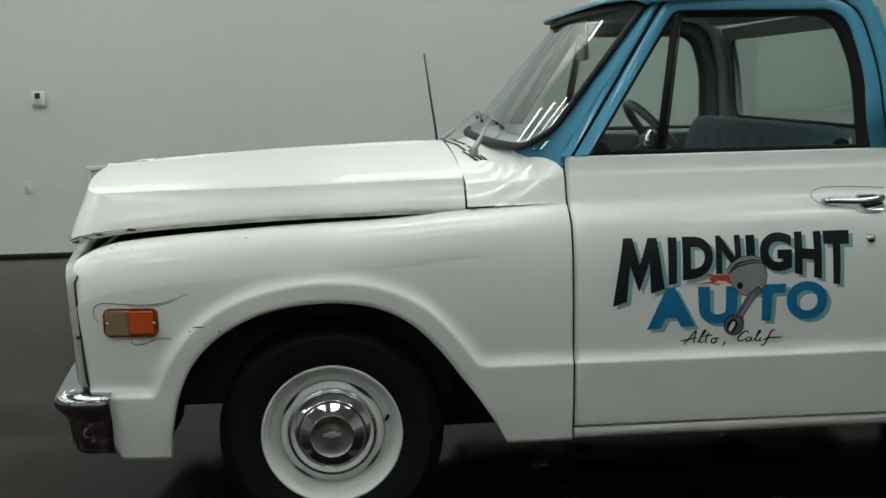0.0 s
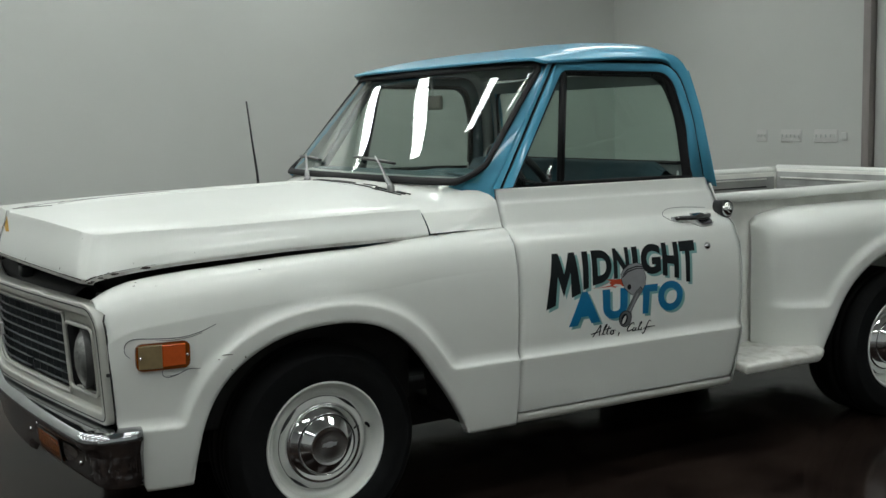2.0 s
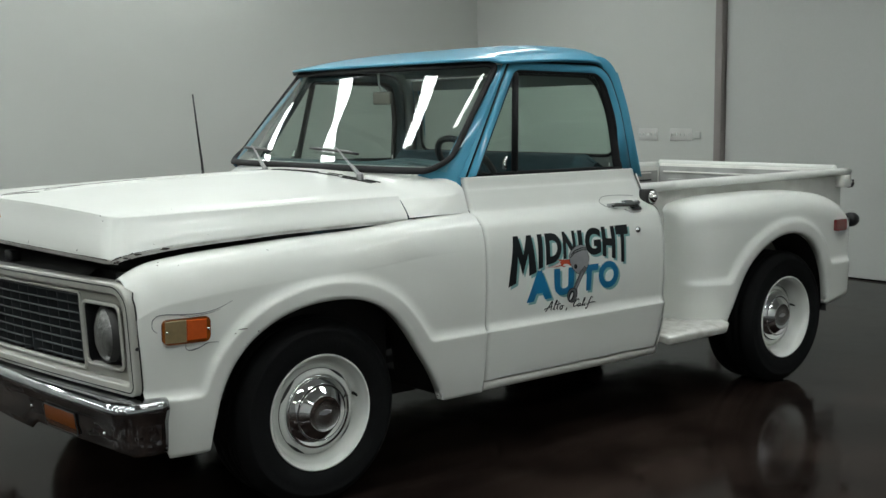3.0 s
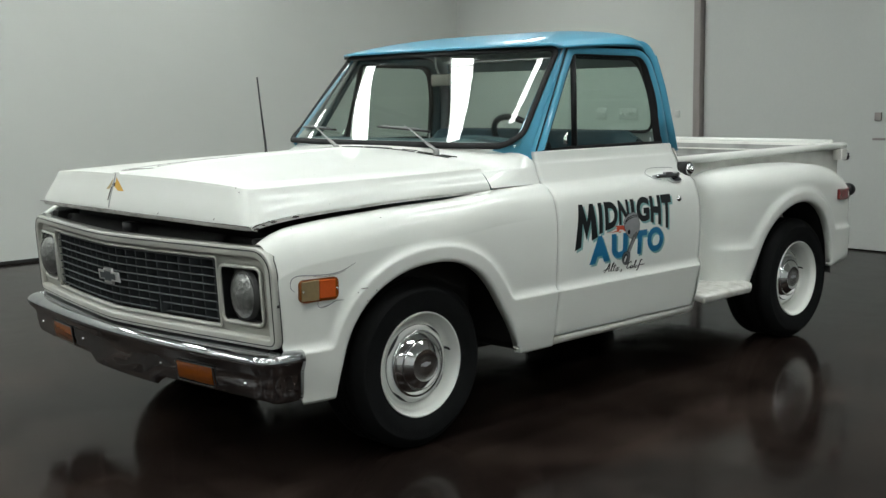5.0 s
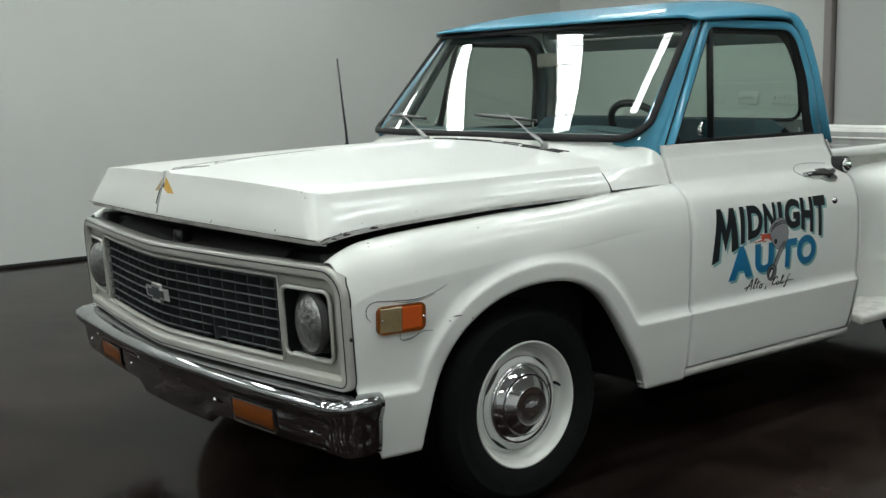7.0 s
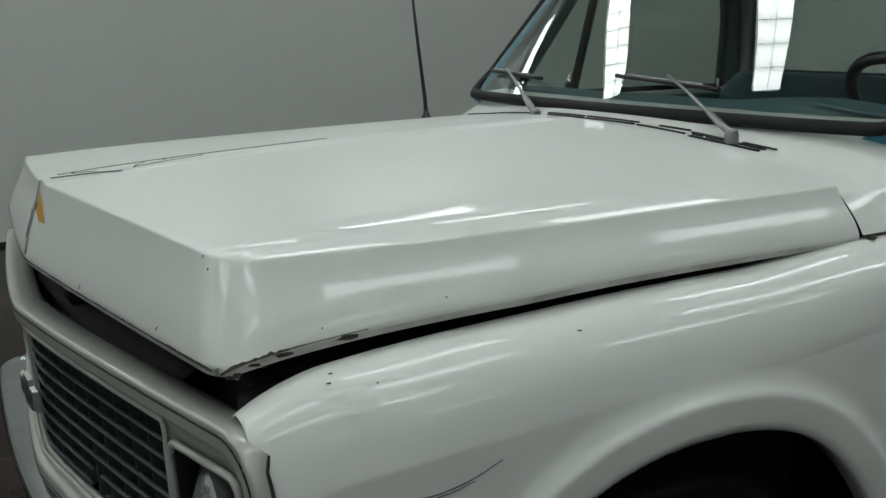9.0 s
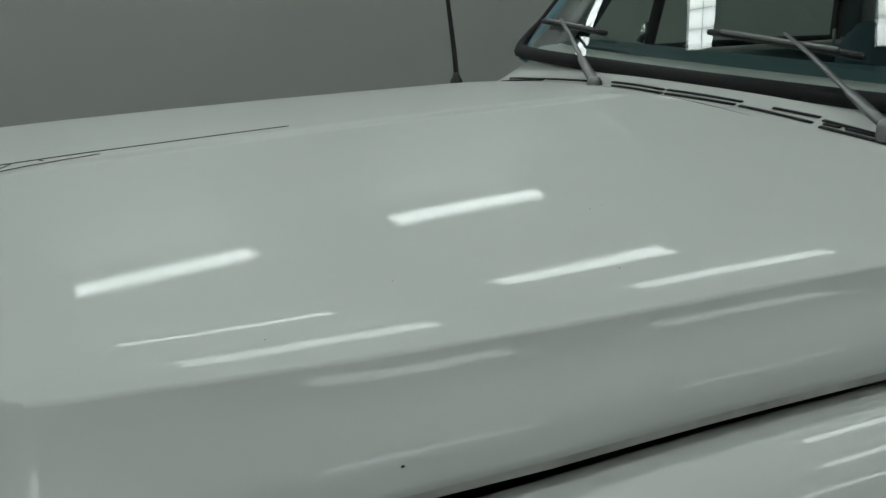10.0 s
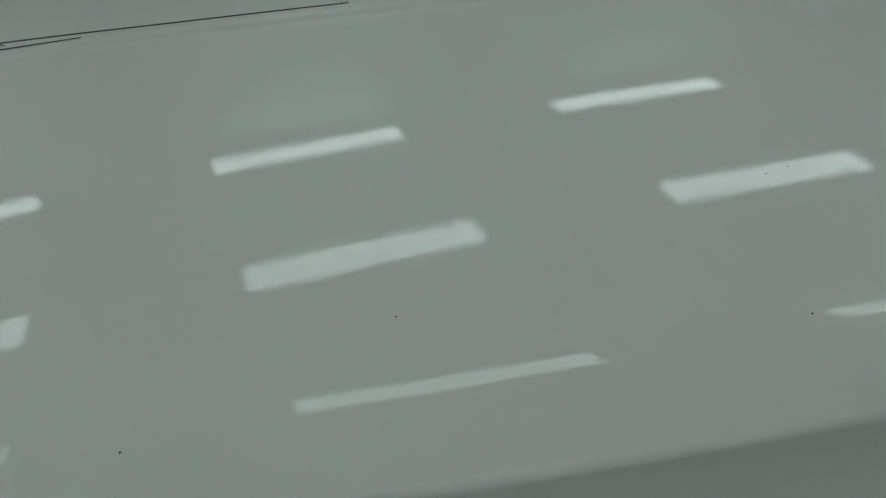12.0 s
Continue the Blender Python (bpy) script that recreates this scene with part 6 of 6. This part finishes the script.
def seat_back(u, v):
    y = -0.74 + 1.48 * v
    prof = [(1.48, 0.78), (1.515, 0.95), (1.55, 1.10), (1.575, 1.185), (1.605, 1.222), (1.66, 1.228), (1.705, 1.20), (1.72, 1.10), (1.72, 0.75)]
    i = u * (len(prof) - 1)
    k = min(int(i), len(prof) - 2)
    t = i - k
    x, z = (prof[k][j] * (1 - t) + prof[k + 1][j] * t for j in (0, 1))
    e = sstep((0.5 - abs(v - 0.5)) / 0.05)
    return (x + 0.03 * (1 - e) * (x < 1.62) + 0.004 * math.cos(v * 60) * (x < 1.62), y, z - 0.035 * (1 - e) * (z > 1.1))


surface("seat_back", seat_back, np.linspace(0, 1, 33), np.linspace(0, 1, 61), TEAL_CLOTH, truck, "dark teal ribbed bench seat back")
part("seat_cushion", box_bm(1.02, 1.50, -0.74, 0.74, 0.62, 0.83, 0.05, 4), TEAL_CLOTH, truck, "dark teal bench seat cushion")
rm = part("rear_view_mirror", box_bm(0.950, 0.972, -0.105, 0.030, 1.464, 1.524, 0.010, 3), MIRROR_BACK, truck, "small beige rear-view mirror")
tube_obj("stalk", [(0.975, -0.030, 1.510), (0.985, 0.005, 1.530), (0.992, 0.030, 1.56), (0.992, 0.038, 1.625)], 0.006, CAB_GREY, rm)
for s in (-1, 1):
    tube_obj("lock_button", [(1.655, s * 0.812, 1.14), (1.655, s * 0.811, 1.195)], 0.005, STEEL, truck)

# ---------------------------------------------------------------- things on the walls
th = empty("thermostat", "small white wall thermostat with a grey window", "thermostat", at=(-2.565, Y1, 1.34))
part("body", box_bm(-2.622, -2.508, Y1 - 0.035, Y1, 1.275, 1.405, 0.008), PLASTIC_W, th)
part("display", box_bm(-2.592, -2.548, Y1 - 0.038, Y1 - 0.03, 1.345, 1.392, 0.003), BLACK, th, "dark round-cornered display")
part("lower_lip", box_bm(-2.615, -2.515, Y1 - 0.041, Y1 - 0.03, 1.290, 1.298, 0.002), PLASTIC_G, th)
swp = empty("wall_switch", "small white wall plate", "wall plate", at=(-2.711, Y1, 0.6))
part("plate", box_bm(-2.745, -2.678, Y1 - 0.010, Y1, 0.54, 0.655, 0.004), PLASTIC_W, swp)
part("toggle", box_bm(-2.722, -2.701, Y1 - 0.016, Y1 - 0.008, 0.575, 0.62, 0.003), PLASTIC_W, swp)

vent = empty("wall_vent", "large pale metal return-air grille with fine slats", "air vent", at=(-1.77, Y1, 0.42))
VX0, VX1, VZ0, VZ1 = -2.215, -1.345, 0.07, 0.76
for nm, a in (("frame", (VX0, VX1, VZ1 - 0.035, VZ1)), ("frame", (VX0, VX1, VZ0, VZ0 + 0.035)), ("frame", (VX0, VX0 + 0.035, VZ0 + 0.036, VZ1 - 0.036)), ("frame", (VX1 - 0.035, VX1, VZ0 + 0.036, VZ1 - 0.036)),
              ("mullion", (VX0 + 0.30, VX0 + 0.318, VZ0 + 0.036, VZ1 - 0.036)), ("mullion", (VX0 + 0.58, VX0 + 0.598, VZ0 + 0.036, VZ1 - 0.036))):
    part(nm, box_bm(a[0], a[1], Y1 - 0.022, Y1 - 0.001, a[2], a[3], 0.003), METAL_W, vent)
part("backing", box_bm(VX0 + 0.02, VX1 - 0.02, Y1 - 0.004, Y1 - 0.001, VZ0 + 0.02, VZ1 - 0.02, 0), PLASTIC_G, vent)
sl = bpy.data.meshes.new("slat")
bm = box_bm(VX0 + 0.03, VX1 - 0.03, -0.006, 0.006, -0.0012, 0.0012, 0)
bmesh.ops.rotate(bm, cent=(0, 0, 0), matrix=Matrix.Rotation(radians(40), 3, "X"), verts=bm.verts)
bm.to_mesh(sl)
bm.free()
sl.materials.append(METAL_W)
for z in np.arange(VZ0 + 0.045, VZ1 - 0.04, 0.0145):
    o = new("slat", sl)
    o.parent = vent
    o.matrix_parent_inverse = Matrix.Translation(vent.location).inverted()
    o.location = (0, Y1 - 0.010, float(z))

for y, w, n in ((3.432, 0.13, 3), (3.078, 0.24, 5), (2.675, 0.26, 5)):
    pl = empty("switch_plate", "white plate with a row of light switches", "light switch", "switch plates by the door", at=(X1, y, 1.2))
    part("plate", box_bm(X1 - 0.010, X1, y - w / 2, y + w / 2, 1.15, 1.265, 0.004), PLASTIC_W, pl)
    for k in range(n):
        yy = y - w / 2 + w * (k + 0.5) / n
        part("toggle", box_bm(X1 - 0.020, X1 - 0.008, yy - 0.006, yy + 0.006, 1.195, 1.222, 0.003), METAL_W, pl)
pl = empty("wall_sensor", "small white round-cornered wall sensor", "wall sensor", at=(X1, 2.47, 1.21))
part("body", box_bm(X1 - 0.02, X1, 2.44, 2.50, 1.17, 1.24, 0.008), METAL_W, pl)

# ---- crumpled black bag at the foot of the wall
def bag_pt(u, v):
    a, b = 2 * math.pi * u, math.pi * (v - 0.5)
    lobe = 0.055 * math.exp(-(((math.cos(a) + 0.55) / 0.5) ** 2)) + 0.040 * math.exp(-(((math.cos(a) - 0.5) / 0.6) ** 2))
    wob = 1 + 0.10 * noise.noise(Vector((3 * math.cos(a) * math.cos(b), 3 * math.sin(a) * math.cos(b), 3 * math.sin(b))))
    return (-1.335 + 0.112 * math.cos(a) * math.cos(b) ** 0.6 * wob, 5.49 + 0.075 * math.sin(a) * math.cos(b) ** 0.6 * wob, max(0.001, 0.045 + (0.040 + 0.5 * lobe) * math.sin(b) * wob))


bag = surface("black_bag", bag_pt, np.linspace(0, 1, 33), np.linspace(0, 1, 17), DARK, None)
tagged(bag, "small crumpled black bag lying on the floor", "bag")

# ---------------------------------------------------------------- ceiling lights
proto = empty("ceiling_light", "long recessed fluorescent ceiling light with a louvre", "ceiling light", "ceiling lights", at=(0, 0, CEIL))
part("tubes", box_bm(-FIX_L / 2, FIX_L / 2, -FIX_W / 2, FIX_W / 2, CEIL - 0.012, CEIL - 0.004, 0), LAMP, proto, "glowing fluorescent tubes")
for a in ((-FIX_L / 2 - 0.02, FIX_L / 2 + 0.02, FIX_W / 2, FIX_W / 2 + 0.02), (-FIX_L / 2 - 0.02, FIX_L / 2 + 0.02, -FIX_W / 2 - 0.02, -FIX_W / 2), (-FIX_L / 2 - 0.02, -FIX_L / 2, -FIX_W / 2, FIX_W / 2), (FIX_L / 2, FIX_L / 2 + 0.02, -FIX_W / 2, FIX_W / 2)):
    part("housing", box_bm(*a, CEIL - 0.030, CEIL - 0.001, 0), METAL_W, proto, smooth=False)
bm = box_bm(-FIX_L / 2, FIX_L / 2, -0.0015, 0.0015, CEIL - 0.0165, CEIL - 0.0125, 0)
for k in range(1, 9):
    x = -FIX_L / 2 + FIX_L * k / 9
    b2 = box_bm(x - 0.0015, x + 0.0015, -FIX_W / 2, FIX_W / 2, CEIL - 0.016, CEIL - 0.0125, 0)
    me = bpy.data.meshes.new("tmp")
    b2.to_mesh(me)
    b2.free()
    bm.from_mesh(me)
    bpy.data.meshes.remove(me)
part("louvre", bm, LOUVRE, proto, "white louvre", smooth=False)
LIGHT_X = [0.49 + 2.27 * k for k in range(-3, 3)]
# The row past the gap, k = 7, is added to fill the truck's side.
LIGHT_Y = [5.25 - 1.75 * k for k in (0, 1, 2, 3, 4, 5, 7)]
first = True
for lx in LIGHT_X:
    # Beyond x = 4 a single fitting is added to brighten the north wall.
    for ly in LIGHT_Y[1:2] if lx > 4 else LIGHT_Y:
        if first:
            proto.location = (lx, ly, CEIL)
            first = False
        else:
            copy_thing(proto, pose(lx, ly, CEIL))
